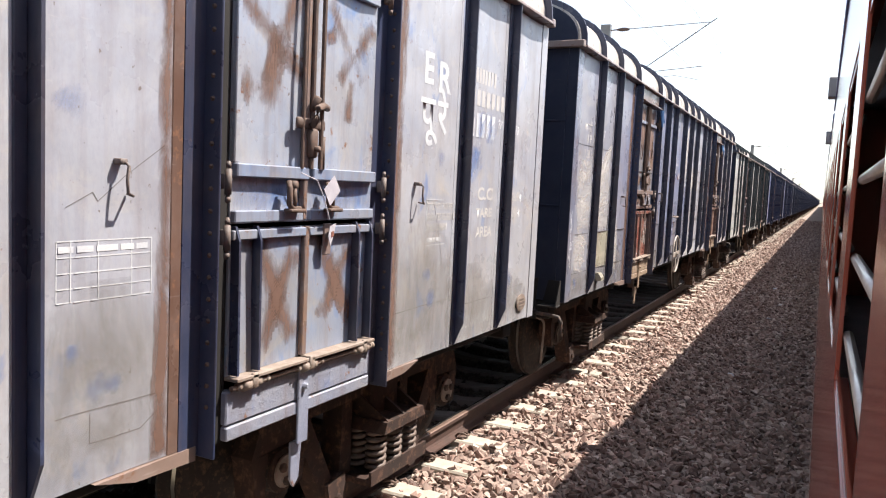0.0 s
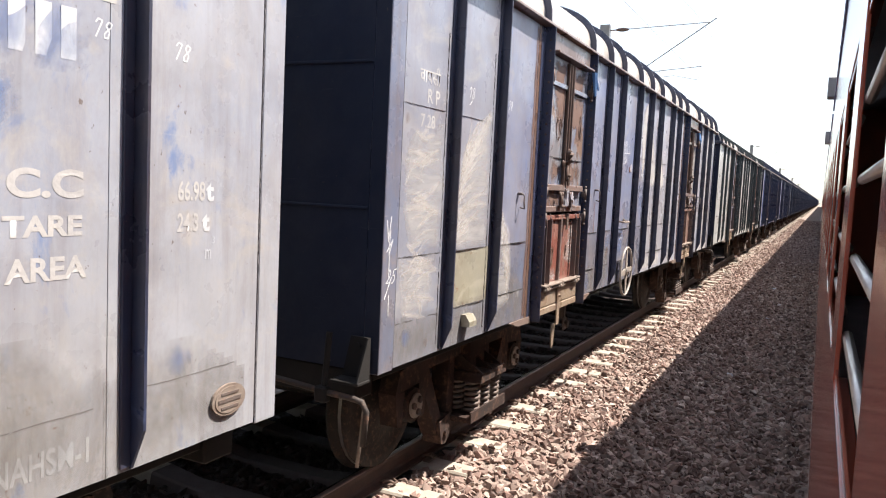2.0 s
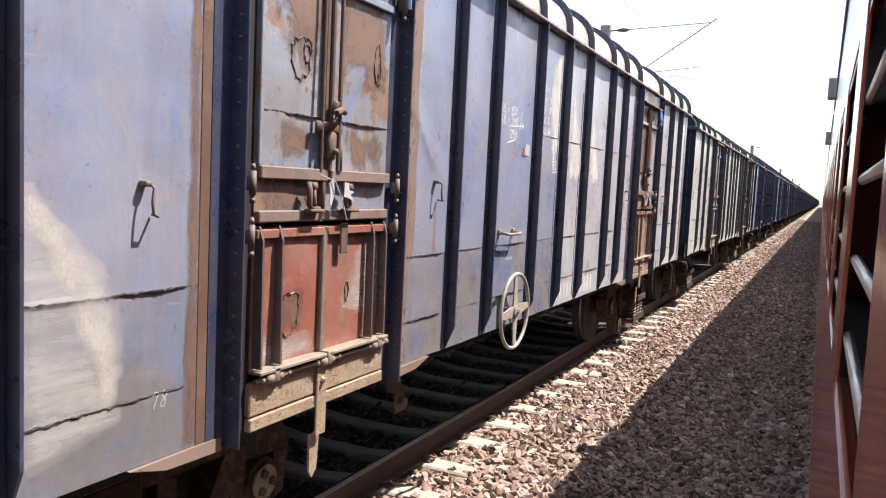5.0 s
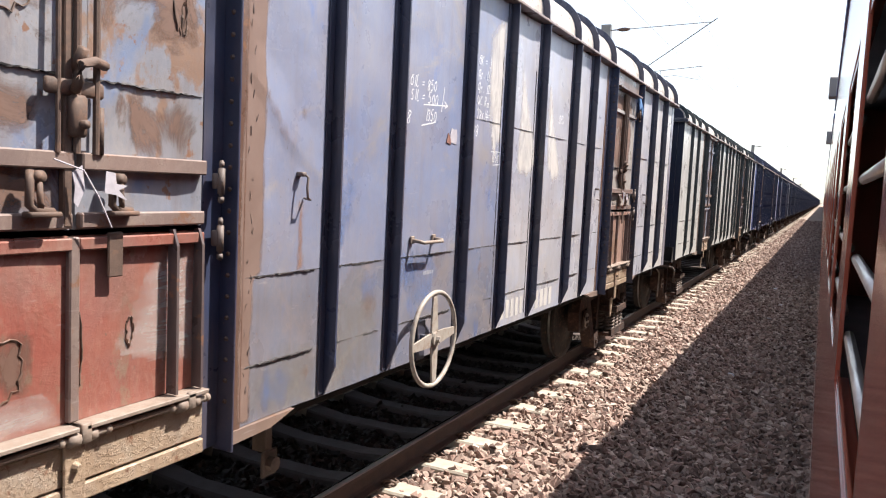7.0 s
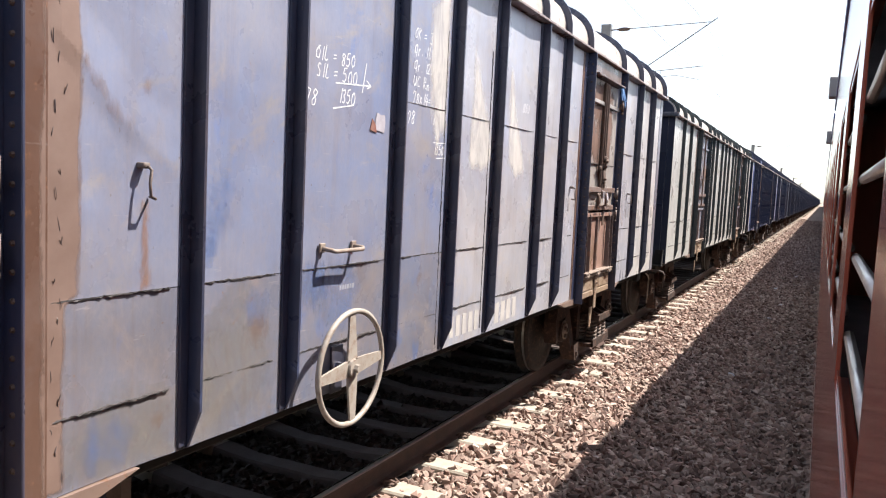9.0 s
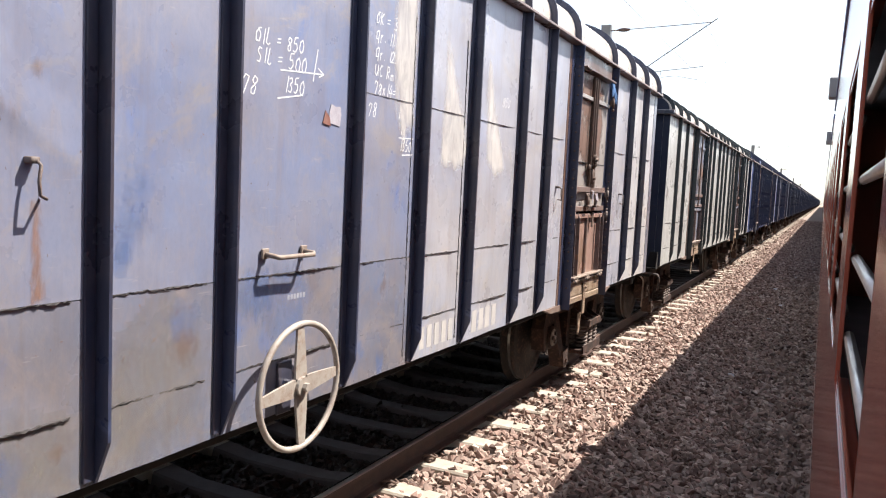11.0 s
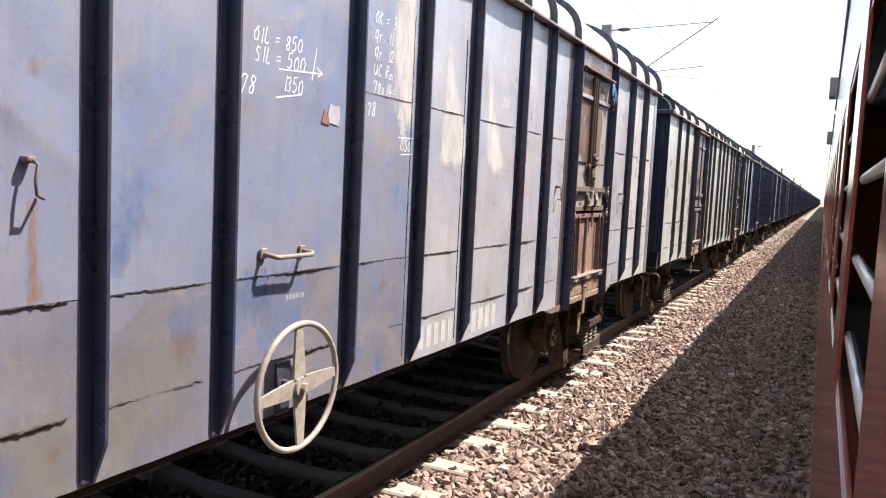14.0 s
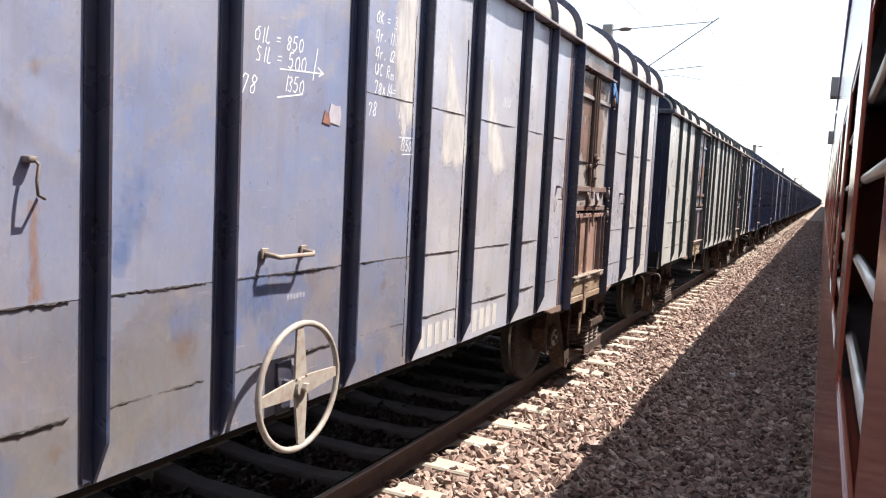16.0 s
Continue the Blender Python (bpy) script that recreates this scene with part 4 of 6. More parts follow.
def bolster_mesh():
    bm = B(-1.24, 1.24, -0.17, 0.17, 0.56, 0.84, 0.02)
    for side in (1, -1):
        prism(bm, [(-0.27, 0.53), (0.27, 0.53), (0.24, 0.60), (-0.24, 0.60)], "x", side * 1.0, side * 1.40)
        for y in (-0.2, 0.0, 0.2):
            prism(bm, [(side * 1.12, 0.60), (side * 1.39, 0.60), (side * 1.16, 0.74), (side * 1.12, 0.74)], "y", y - 0.012, y + 0.012)
    box(bm, -0.9, 0.9, -0.05, 0.05, 0.3, 0.42)
    return mesh_of("bolster", bm, BOGIE_MAT)


MESHES = {}


def bogie(w, y, level, side_near=True):
    if "wheels" not in MESHES:
        MESHES.update(wheels=wheelset_mesh(), cap=cap_mesh(), near=side_frame_mesh(1), far=side_frame_mesh(-1), bolster=bolster_mesh(),
                      spring=mesh_of("coil_spring", coil(bmesh.new(), 0, 0, 0.265, 0.53, 0.055, 0.017, 6), SPRING_MAT, True),
                      hook=hook_mesh(), block=mesh_of("brake_block", prism(bmesh.new(), [(-0.06, 0.35), (0.05, 0.35), (0.03, 0.5), (0.05, 0.65), (-0.06, 0.65)], "x", 0.80, 0.92), FRAME_MAT))
    base = part("bolster", MESHES["bolster"], None, w)
    base.location = (0, y, 0)
    for key in ("near", "far") if level < 2 else ("near",):
        part("side_frame", MESHES[key], None, base, "dusty rust-brown cast bogie side frame")
    if level < 2:
        for sx in (1.17, 1.30):
            for sy in (-0.2, 0.0, 0.2):
                o = part("coil_spring", MESHES["spring"], None, base)
                o.location = (sx, sy, 0)
        for sy in (-0.42, 0.42):
            o = part("brake_block", MESHES["block"], None, base)
            o.location = (0, sy, 0)
    sets = []
    for dy in (-1.0, 1.0):
        o = part("wheelset", MESHES["wheels"], None, w, "rusty steel wheelset with bright treads")
        o.location = (0, y + dy, 0.5)
        if level < 2:
            part("axle_cap", MESHES["cap"], None, o, "pale painted axle end cap")
        sets.append(o)
    return sets


def build_wagon(label, pal, level, seed, origin_y):
    """A covered bogie wagon; level 0 is full detail, 2 the plainest. Its origin is the near end, on rail top."""
    global EAVE_Z, ROOF_RISE
    EAVE_Z, ROOF_RISE = pal.get("body", (3.44, 0.50))
    rng = random.Random(seed)
    w = thing("covered_wagon", label, "railway wagon", "wagons of the goods train", at=(TRACK_X, origin_y, 0))
    x = 1.60
    fine = level == 0
    tail = pal.get("tail", 0.0)               # a little more length at the far end
    # ---- side sheets, each from upright to upright
    cuts = [0.165, 0.75, 1.50, 2.303, None, 3.91, 4.47, 5.07, 5.96, 6.66, 7.36, 8.25, 8.86, 9.453, None, 11.06, 11.82, 12.57, 13.235 + 1.35 * tail]
    k = 0
    for a, b in zip(cuts, cuts[1:]):
        if a is None or b is None:
            continue
        mats = pal["panels"]
        m = mats[k % len(mats)]
        z0 = FLOOR_Z
        if fine and pal.get("patch") == k:
            part("side_panel", sheet_panel(a + 0.002, b - 0.002, SEAMS[0], SEAMS[1], x, rng, on=w), PANEL_OCHRE, w, "ochre scuffed repair sheet")
            part("side_panel", sheet_panel(a + 0.002, b - 0.002, SEAMS[1] + 0.002, EAVE_Z - 0.02, x, rng, on=w), m, w)
            part("side_panel", sheet_panel(a + 0.002, b - 0.002, z0, SEAMS[0] - 0.002, x, rng, on=w), m, w)
        elif fine and pal["seams"] > 1 and 1 < k < 7:
            part("side_panel", sheet_panel(a + 0.002, b - 0.002, SEAMS[1] + 0.002, EAVE_Z - 0.02, x, rng, on=w), m, w)
            part("side_panel", sheet_panel(a + 0.002, b - 0.002, z0, SEAMS[1] - 0.002, x, rng, on=w), PANEL_LOWER, w, "grimy blue-grey lower sheet")
        else:
            part("side_panel", sheet_panel(a + 0.002, b - 0.002, z0, EAVE_Z - 0.02, x, rng, 1.0 if level < 2 else 0.5, 0.042 if fine else 0.13 if level < 2 else 0.4, w if fine else None), m, w)
        if level < 2 and pal["seams"]:
            for z in SEAMS[:2] + (SEAMS[2:] if pal["seams"] > 1 and k not in (2, 3, 4, 5) else ()):
                part("weld_seam", weld_bead(a + 0.01, b - 0.06, z, rng, thick=0.4 if z > 2 else 1.0), SCRATCH if z > 2 else WELD, w)
        k += 1
    if level < 2:
        for yy in (0.16, 13.24 + 1.35 * tail):
            part("weld_seam", weld_bead(FLOOR_Z + 0.02, EAVE_Z - 0.1, yy, rng, upright=True, thick=0.6), SCRATCH, w)
        if fine and pal["seams"] > 1:
            for yy in (0.70, 1.44, 6.60, 7.30):
                part("weld_seam", weld_bead(FLOOR_Z + 0.05, EAVE_Z - 0.4, yy, rng, upright=True), WELD, w)
    for a, b in ((0.0, 0.158), (13.242 + 1.35 * tail, 13.40 + tail)):
        bm = B(x - 0.10, x + 0.004, a, b, FLOOR_Z - 0.01, EAVE_Z - 0.01, 0.004)
        bm.normal_update()
        # the post's end faces take the darker colour of the end wall
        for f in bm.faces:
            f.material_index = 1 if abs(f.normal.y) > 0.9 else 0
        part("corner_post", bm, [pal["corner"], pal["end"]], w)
    ribm = MESHES.setdefault("rib_%s%.2f" % (pal["rib"].name, EAVE_Z), None) or rib_mesh(pal["rib"], pal.get("rib_depth", 0.070))
    MESHES["rib_%s%.2f" % (pal["rib"].name, EAVE_Z)] = ribm
    for y in RIBS:
        o = part("rib", ribm, None, w)
        o.location = (0, y + (tail if y > 11 else 0.0), 0)
    # ---- far side, ends, floor
    part("far_wall", B(-1.60, -1.56, 0.0, LENGTH, FLOOR_Z, EAVE_Z), pal["end"], w)
    for y0, y1, s in ((0.0, 0.04, -1), (LENGTH - 0.04, LENGTH, 1)):
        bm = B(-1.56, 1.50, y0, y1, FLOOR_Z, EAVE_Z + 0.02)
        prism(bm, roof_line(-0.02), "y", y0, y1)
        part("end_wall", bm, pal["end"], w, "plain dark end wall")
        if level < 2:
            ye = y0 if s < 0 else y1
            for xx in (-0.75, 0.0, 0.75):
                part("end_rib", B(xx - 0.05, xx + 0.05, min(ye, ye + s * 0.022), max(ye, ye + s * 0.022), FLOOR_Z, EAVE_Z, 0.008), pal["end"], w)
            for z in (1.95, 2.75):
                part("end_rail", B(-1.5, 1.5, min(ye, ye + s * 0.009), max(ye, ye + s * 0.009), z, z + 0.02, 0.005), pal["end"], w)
        ledge = B(-1.62, 1.66, min(y0, y0 + s * 0.07) if s < 0 else y1, y0 if s < 0 else y1 + 0.07, EAVE_Z - 0.012, EAVE_Z + 0.05, 0.006)
        part("end_ledge", ledge, pal.get("ledge", pal["gutter"]), w, "dusty ledge over the end wall")
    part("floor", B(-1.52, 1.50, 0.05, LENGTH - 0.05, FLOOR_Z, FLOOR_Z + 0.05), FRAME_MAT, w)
    # ---- roof with its hoops and the gutter rail
    bm = prism(bmesh.new(), roof_line() + [(-1.58, EAVE_Z - 0.01), (1.58, EAVE_Z - 0.01)][::1], "y", 0.02, LENGTH - 0.02)
    part("roof", bm, pal["roof"], w, "pale weathered rounded roof sheet", False)
    rail = B(x - 0.03, x + 0.078, 0.0, LENGTH, EAVE_Z - 0.010, EAVE_Z + 0.012, 0.004)
    box(rail, x - 0.03, x + 0.03, 0.0, LENGTH, EAVE_Z + 0.012, EAVE_Z + 0.04, 0.004)
    part("gutter_rail", rail, pal["gutter"], w, "dusty brown eave rail")
    outer, inner = roof_line(0.055), roof_line(-0.01)
    hoop_key = "hoop_%s%.2f%.2f" % (pal["hoop"].name, EAVE_Z, ROOF_RISE)
    hoop = MESHES.get(hoop_key)
    if hoop is None:
        bm = bmesh.new()
        n = len(outer)
        for ya, yb in ((-0.016, 0.0),):
            q = [[bm.verts.new((p[0], yy, p[1])) for p in line] for yy in (ya, yb) for line in (inner, outer)]
            for i in range(n - 1):
                for a, b in ((0, 1), (1, 3), (3, 2), (2, 0)):
                    bm.faces.new((q[a][i], q[a][i + 1], q[b][i + 1], q[b][i]))
            bm.faces.new([q[a][0] for a in (0, 1, 3, 2)])
            bm.faces.new([q[a][-1] for a in (0, 2, 3, 1)])
        hoop = mesh_of("roof_hoop", bm, pal["hoop"])
        MESHES[hoop_key] = hoop
    for y in (0.075,) + RIBS + (2.44, 3.80, 9.60, 10.96, 13.40):
        o = part("roof_hoop", hoop, None, w)
        o.location = (0, y, 0)
    # ---- doors
    for y in DOORS:
        if level < 2:
            build_door(w, y, dict(pal, **pal.get("last_door", {})) if y > 5 else pal, fine, rng)
        else:
            part("door", B(x - 0.01, x + 0.03, y, y + DOOR_W, 1.03, 3.25, 0.01), pal["door"], w)
            for yy in (y - 0.15, y + DOOR_W + 0.08):
                part("door_post", B(x - 0.01, x + 0.07, yy, yy + 0.12, 1.0, EAVE_Z - 0.01), pal["post"], w)
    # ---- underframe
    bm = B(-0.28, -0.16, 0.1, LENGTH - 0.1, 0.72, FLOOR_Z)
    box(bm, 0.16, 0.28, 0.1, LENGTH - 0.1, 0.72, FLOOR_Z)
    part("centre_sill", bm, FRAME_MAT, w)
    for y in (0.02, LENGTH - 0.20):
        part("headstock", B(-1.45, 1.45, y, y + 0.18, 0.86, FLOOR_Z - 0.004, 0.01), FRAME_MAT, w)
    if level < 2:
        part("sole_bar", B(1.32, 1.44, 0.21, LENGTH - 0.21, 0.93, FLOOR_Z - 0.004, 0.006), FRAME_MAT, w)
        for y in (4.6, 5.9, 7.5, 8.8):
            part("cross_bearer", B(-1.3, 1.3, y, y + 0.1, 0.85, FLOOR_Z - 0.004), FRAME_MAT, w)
        for y in (0.0, LENGTH):
            s = -1 if y == 0 else 1
            bm = B(-0.15, 0.15, min(y, y + s * 0.32), max(y, y + s * 0.32), 0.80, 1.02, 0.03)
            box(bm, -0.20, 0.20, min(y + s * 0.25, y + s * 0.46), max(y + s * 0.25, y + s * 0.46), 0.77, 1.05, 0.05)
            part("coupler", bm, IRON, w, "black knuckle coupler", False)
            part("brake_hose", bent(bmesh.new(), [(0.35, y, 0.95), (0.36, y + s * 0.2, 0.92), (0.33, y + s * 0.33, 0.70), (0.22, y + s * 0.43, 0.55), (0.1, y + s * 0.47, 0.60)], 0.024, 8), IRON, w, "black brake hose", True)
            if s < 0:
                part("coupler_lever", bent(bmesh.new(), [(1.30, 0.06, 0.93), (1.30, 0.07, 0.87), (1.30, 0.12, 0.845), (1.30, 0.29, 0.795), (1.30, 0.34, 0.76), (1.30, 0.355, 0.70), (1.30, 0.33, 0.52), (1.30, 0.30, 0.35)], 0.012, 6), HINGE_PALE, w, "bent pale uncoupling lever", True)
            if s < 0:
                bm = prism(bmesh.new(), [(1.45, 1.25), (1.555, 1.25), (1.57, 1.02), (1.40, 1.02)], "y", -0.05, -0.035)
                box(bm, 1.39, 1.575, -0.16, -0.035, 1.0, 1.018, 0.003)
                prism(bm, [(-0.035, 1.25), (-0.06, 1.25), (-0.16, 1.02), (-0.035, 1.02)], "x", 1.558, 1.57)
                rod(bm, (1.50, -0.052, 1.20), (1.50, -0.06, 1.20), 0.018, 10)
                box(bm, 1.44, 1.54, -0.036, 0.002, 1.04, 1.2)
                part("lever_bracket", bm, FRAME_MAT, w, "dark tapered steel lever bracket")
                part("uncoupling_shaft", bent(bmesh.new(), [(0.25, -0.2, 0.78), (0.59, -0.17, 0.84), (0.80, -0.16, 0.93), (0.99, -0.15, 0.965), (1.15, -0.15, 0.955), (1.33, -0.15, 0.94), (1.54, -0.15, 0.93), (1.60, -0.15, 0.92), (1.63, -0.15, 0.87), (1.615, -0.15, 0.68)], 0.017, 8), IRON, w, "bent dark uncoupling lever shaft", True)
                bm = rod(bmesh.new(), (1.36, -0.13, 1.27), (1.34, -0.14, 0.90), 0.018, 8)
                box(bm, 1.30, 1.38, -0.18, -0.12, 0.88, 0.97, 0.01)
                part("lever_guide", bm, FRAME_MAT, w)
            else:
                part("foot_bracket", B(0.75, 0.97, y + 0.01, y + 0.06, 0.82, 1.22, 0.01), FRAME_MAT, w)
        rods = bmesh.new()
        rod(rods, (0.5, 2.0, 0.62), (0.5, 11.4, 0.62), 0.02, 6)
        part("brake_rod", rods, FRAME_MAT, w)
        part("brake_cylinder", rod(bmesh.new(), (-0.75, 6.0, 0.80), (-0.75, 6.6, 0.80), 0.18, 14), FRAME_MAT, w)
    sets = bogie(w, 2.22, level) + bogie(w, 11.69, level)
    return w, sets


def pal(**kw):
    base = dict(panels=[PANEL_BLUE], door=DOOR_BLUE, flap=DOOR_RED, flap_edge_shade=EDGE_BROWN, sill=SILL_CREAM, post=RIB_BLUE, jamb=RIB_BLUE, strip=BROWN_PAINT, leaf_rail=DOOR_RAIL, header=LATCH_MAT, joint=LATCH_MAT, corner=PANEL_BLUE, rib=RIB_BLUE,
                end=END_NAVY, roof=ROOF_PALE, gutter=GUTTER, hoop=RIB_BLUE, seams=1, door_label="rusty blue-grey door leaf", flap_label="red oxide drop flap", sill_label="cream door sill with peeling paint")
    base.update(kw)
    return base


U0 = 6.950                                     # where the second wagon's near end stands at the start
first_pal = pal(card=True, panels=[PANEL_PALE] * 10 + [PANEL_LAVENDER] + [PANEL_PALE] * 3, door=DOOR_PALE, flap_edge_shade=RIB_BLUE, leaf_rail=DOOR_SKY, flap=DOOR_SKY, sill=SILL_BLUE, joint=DOOR_RAIL, corner=PANEL_PALE, tail=0.07, seams=0, header=DOOR_PALE, door_label="pale blue-grey door leaf with brown cross",
                flap_label="pale drop flap with brown cross", sill_label="pale blue door sill")
# the side sheets get paler towards the wagon's far end
second_pal = pal(panels=[PANEL_SCUFF, PANEL_SCUFF, PANEL_BLUE, PANEL_BLUE, PANEL_BLUE, PANEL_BLUE, PANEL_BLUE, PANEL_MID, PANEL_MID, PANEL_MID, PANEL_MID, PANEL_MID, PANEL_WHITE, PANEL_WHITE, PANEL_WHITE], corner=PANEL_LOWER, patch=1, seams=2,
                 last_door=dict(door=DOOR_WORN, flap=DOOR_PINK, door_label="bleached grey door leaf with rust", flap_label="faded red drop flap"))
third_pal = pal(panels=[PANEL_MINT], door=DOOR_BLUE, flap=DOOR_BLUE, corner=PANEL_MINT, rib=RIB_GREEN, hoop=RIB_GREEN, post=RIB_GREEN, jamb=RIB_GREEN, seams=1, body=(3.32, 0.37), rib_depth=0.05, ledge=PANEL_SLATE)
fourth_pal = pal(body=(3.32, 0.44), panels=[PANEL_NAVY], door=DOOR_BLUE, flap=PANEL_NAVY, sill=PANEL_SLATE, corner=PANEL_WHITE, roof=PANEL_NAVY, seams=0, header=BROWN_PAINT)
far_pal = pal(body=(3.32, 0.42), panels=[PANEL_NAVY], door=DOOR_BLUE, flap=PANEL_NAVY, corner=PANEL_WHITE, roof=PANEL_NAVY, seams=0)
grey_pal = pal(body=(3.34, 0.36), panels=[PANEL_SLATE], door=PANEL_GREEN, flap=PANEL_GREEN, corner=PANEL_GREEN, roof=PANEL_SLATE, seams=0)


# ======================= the passenger coach the camera leans from =======================


def coach_section():
    """The coach's roof outline, (x, z), from its near gutter over to the far one."""
    pts = []
    for i in range(13):
        w = math.pi * i / 12
        c, s = math.cos(w), math.sin(w)
        pts.append((COACH_X + 1.62 - 1.61 * math.copysign(abs(c) ** 0.8, c), 3.08 + 0.74 * s ** 0.9))
    return pts


def build_coach(y0, y1, first_window, detail, barred=True):
    c = thing("passenger_coach", "red passenger coach with barred windows and grey skirt", "railway coach", "coaches of the passenger train", at=(0, 0, 0))
    x = COACH_X
    z0, wb, wt, z1 = 1.16, 1.845, 2.40, 3.08
    part("skirt", B(x + 0.004, x + 0.06, y0, y1, 1.02, 1.157), COACH_GREY, c, "grey lower skirt of the coach")
    part("lower_wall", B(x, x + 0.02, y0, y1, z0, wb), COACH_RED, c, "glossy red lower wall")
    part("upper_wall", B(x, x + 0.02, y0, y1, wt, z1), COACH_RED, c, "glossy red upper wall")
    part("far_wall", B(x + 3.18, x + 3.24, y0, y1, 1.02, z1), COACH_RED, c)
    part("floor", B(x + 0.06, x + 3.18, y0, y1, 1.10, 1.16), DARK_IN, c)
    part("partition", B(x + 0.9, x + 0.93, y0, y1, 1.16, 3.05), DARK_IN, c)
    for y in (y0, y1 - 0.05):
        part("end_wall", B(x + 0.06, x + 3.18, y, y + 0.05, 1.02, z1), COACH_RED, c)
    part("roof", prism(bmesh.new(), coach_section(), "y", y0, y1), COACH_ROOF, c, "rounded grey coach roof", True)
    part("gutter", B(x - 0.012, x + 0.02, y0, y1, 3.065, 3.125, 0.004), COACH_BLUE, c, "blue cornice strip")
    # added filler that stops sun falling through the gap between the coaches
    gap_block = prism(bmesh.new(), [(px + (0.03 if px < 1.6 else -0.03), pz - 0.05) for px, pz in coach_section()], "y", y1 - 0.002, y1 + 0.83)
    box(gap_block, x + 0.05, x + 3.15, y1 - 0.002, y1 + 0.83, 1.2, 3.02)
    part("gap_sun_block", gap_block, DARK_IN, c, "dark full-width filler added between coaches against the sun")
    for yb in (y0 + 3.4, y1 - 3.4):
        part("coach_bogie", B(x + 0.5, x + 2.74, yb - 1.6, yb + 1.6, 0.46, 1.02, 0.03), FRAME_MAT, c)
        for dy in (-1.2, 1.2):
            o = part("coach_wheelset", MESHES["wheels"], None, c)
            o.location = (x + 1.62, yb + dy, 0.505)
    y = first_window
    edge = y0
    step, width = 0.93, 0.66
    pane = None
    while y + width < y1 - 0.4:
        part("window_post", B(x, x + 0.006, edge, y, wb, wt, 0.0), COACH_RED, c)
        frame_bm = B(x + 0.002, x + 0.0055, y + 0.001, y + 0.018, wb + 0.002, wt - 0.002)
        box(frame_bm, x + 0.002, x + 0.0055, y + width - 0.018, y + width - 0.001, wb + 0.002, wt - 0.002)
        box(frame_bm, x + 0.002, x + 0.0055, y + 0.018, y + width - 0.018, wb + 0.002, wb + 0.02)
        box(frame_bm, x + 0.002, x + 0.0055, y + 0.018, y + width - 0.018, wt - 0.02, wt - 0.002)
        fr = part("window_frame", frame_bm, COACH_RED, c)
        for z in (1.915, 2.03, 2.146, 2.262) if barred else ():
            part("window_bar", rod(bmesh.new(), (x + 0.014, y, z), (x + 0.014, y + width, z), 0.0075, 8), BAR_STEEL, fr, "bright steel window bar", True)
        edge = y + width
        y += step
    part("window_post", B(x, x + 0.006, edge, y1, wb, wt), COACH_RED, c)
    for yy, zz in detail:
        part("side_lamp_box", B(x - 0.075, x + 0.01, yy, yy + 0.20, zz, zz + 0.19, 0.008), COACH_GREY, c, "dark box under the cornice")
    return c


# ======================= overhead line =======================
def build_mast(y, first):
    m = thing("overhead_mast", "galvanised overhead line mast with insulated bracket arm", "mast", "overhead line masts", at=(-6.55, y, 0))
    bm = B(-0.15, 0.15, -0.10, 0.10, -1.0, 7.35)
    part("mast", bm, GALV, m)
    tip, low = (3.15, 0, 7.29), (0.15, 0, 5.30)
    part("stay_tube", rod(bmesh.new(), (0.75, 0, 7.20), tip, 0.013, 8), GALV, m)
    ins = bmesh.new()
    rod(ins, (0.15, 0, 7.18), (0.75, 0, 7.20), 0.02, 8)
    for i, r in enumerate((0.03, 0.05, 0.062, 0.066, 0.066, 0.06, 0.045)):
        rod(ins, (0.34 + 0.055 * i, 0, 7.188), (0.39 + 0.055 * i, 0, 7.19), r, 10, r * 0.85)
    part("insulator", ins, PORCELAIN, m)
    part("bracket_tube", rod(bmesh.new(), (0.75, 0, 5.62), (3.32, 0, 7.40), 0.017, 8), GALV, m)
    ins = bmesh.new()
    rod(ins, low, (0.75, 0, 5.62), 0.02, 8)
    for i in range(6):
        rod(ins, (0.30 + 0.05 * i, 0, 5.40 + 0.027 * i), (0.34 + 0.05 * i, 0, 5.42 + 0.027 * i), 0.075, 10, 0.05)
    part("insulator", ins, PORCELAIN, m)
    part("register_arm", rod(bmesh.new(), (1.05, 0, 5.83), (3.0, 0, 6.0), 0.012, 8), GALV, m)
    part("steady_arm", bent(bmesh.new(), [(1.75, 0, 5.90), (1.78, 0, 5.70), (2.2, 0, 5.74), (2.9, 0, 5.60)], 0.009, 6), GALV, m)
    return m


def build_wires():
    for name, z, label in (("catenary_wire", 7.32, "thin bare catenary wire"), ("contact_wire", 5.62, "thin copper contact wire")):
        bm = bmesh.new()
        pts = []
        for i in range(0, 180):
            y = -30 + i * 4.0
            s = ((y - 24.1) / 56.0) % 1.0
            pts.append((-3.55, y, z - (1.1 * 4 * s * (1 - s) if z > 6 else 0)))
        bent(bm, pts, 0.0035, 4)
        tagged(part(name, bm, WIRE), label, "wire")


# ======================= build =======================
build_ground()
build_track()
build_stones()
w1, sets1 = build_wagon("pale blue-grey covered goods wagon with brown crosses on its doors", first_pal, 0, 1, U0 - 14.36)
w2, sets2 = build_wagon("weathered blue-grey covered goods wagon with red oxide drop flaps", second_pal, 0, 2, U0)
w3, sets3 = build_wagon("pale sage covered goods wagon with dark green ribs and rusty doors", third_pal, 1, 3, U0 + PITCH_Y)
w4, sets4 = build_wagon("navy blue covered goods wagon with pale corner post", fourth_pal, 1, 4, U0 + 2 * PITCH_Y)
w5, sets5 = build_wagon("navy blue covered goods wagon", far_pal, 2, 5, U0 + 3 * PITCH_Y)
w6, sets6 = build_wagon("dark slate covered goods wagon", grey_pal, 2, 6, U0 + 4 * PITCH_Y)
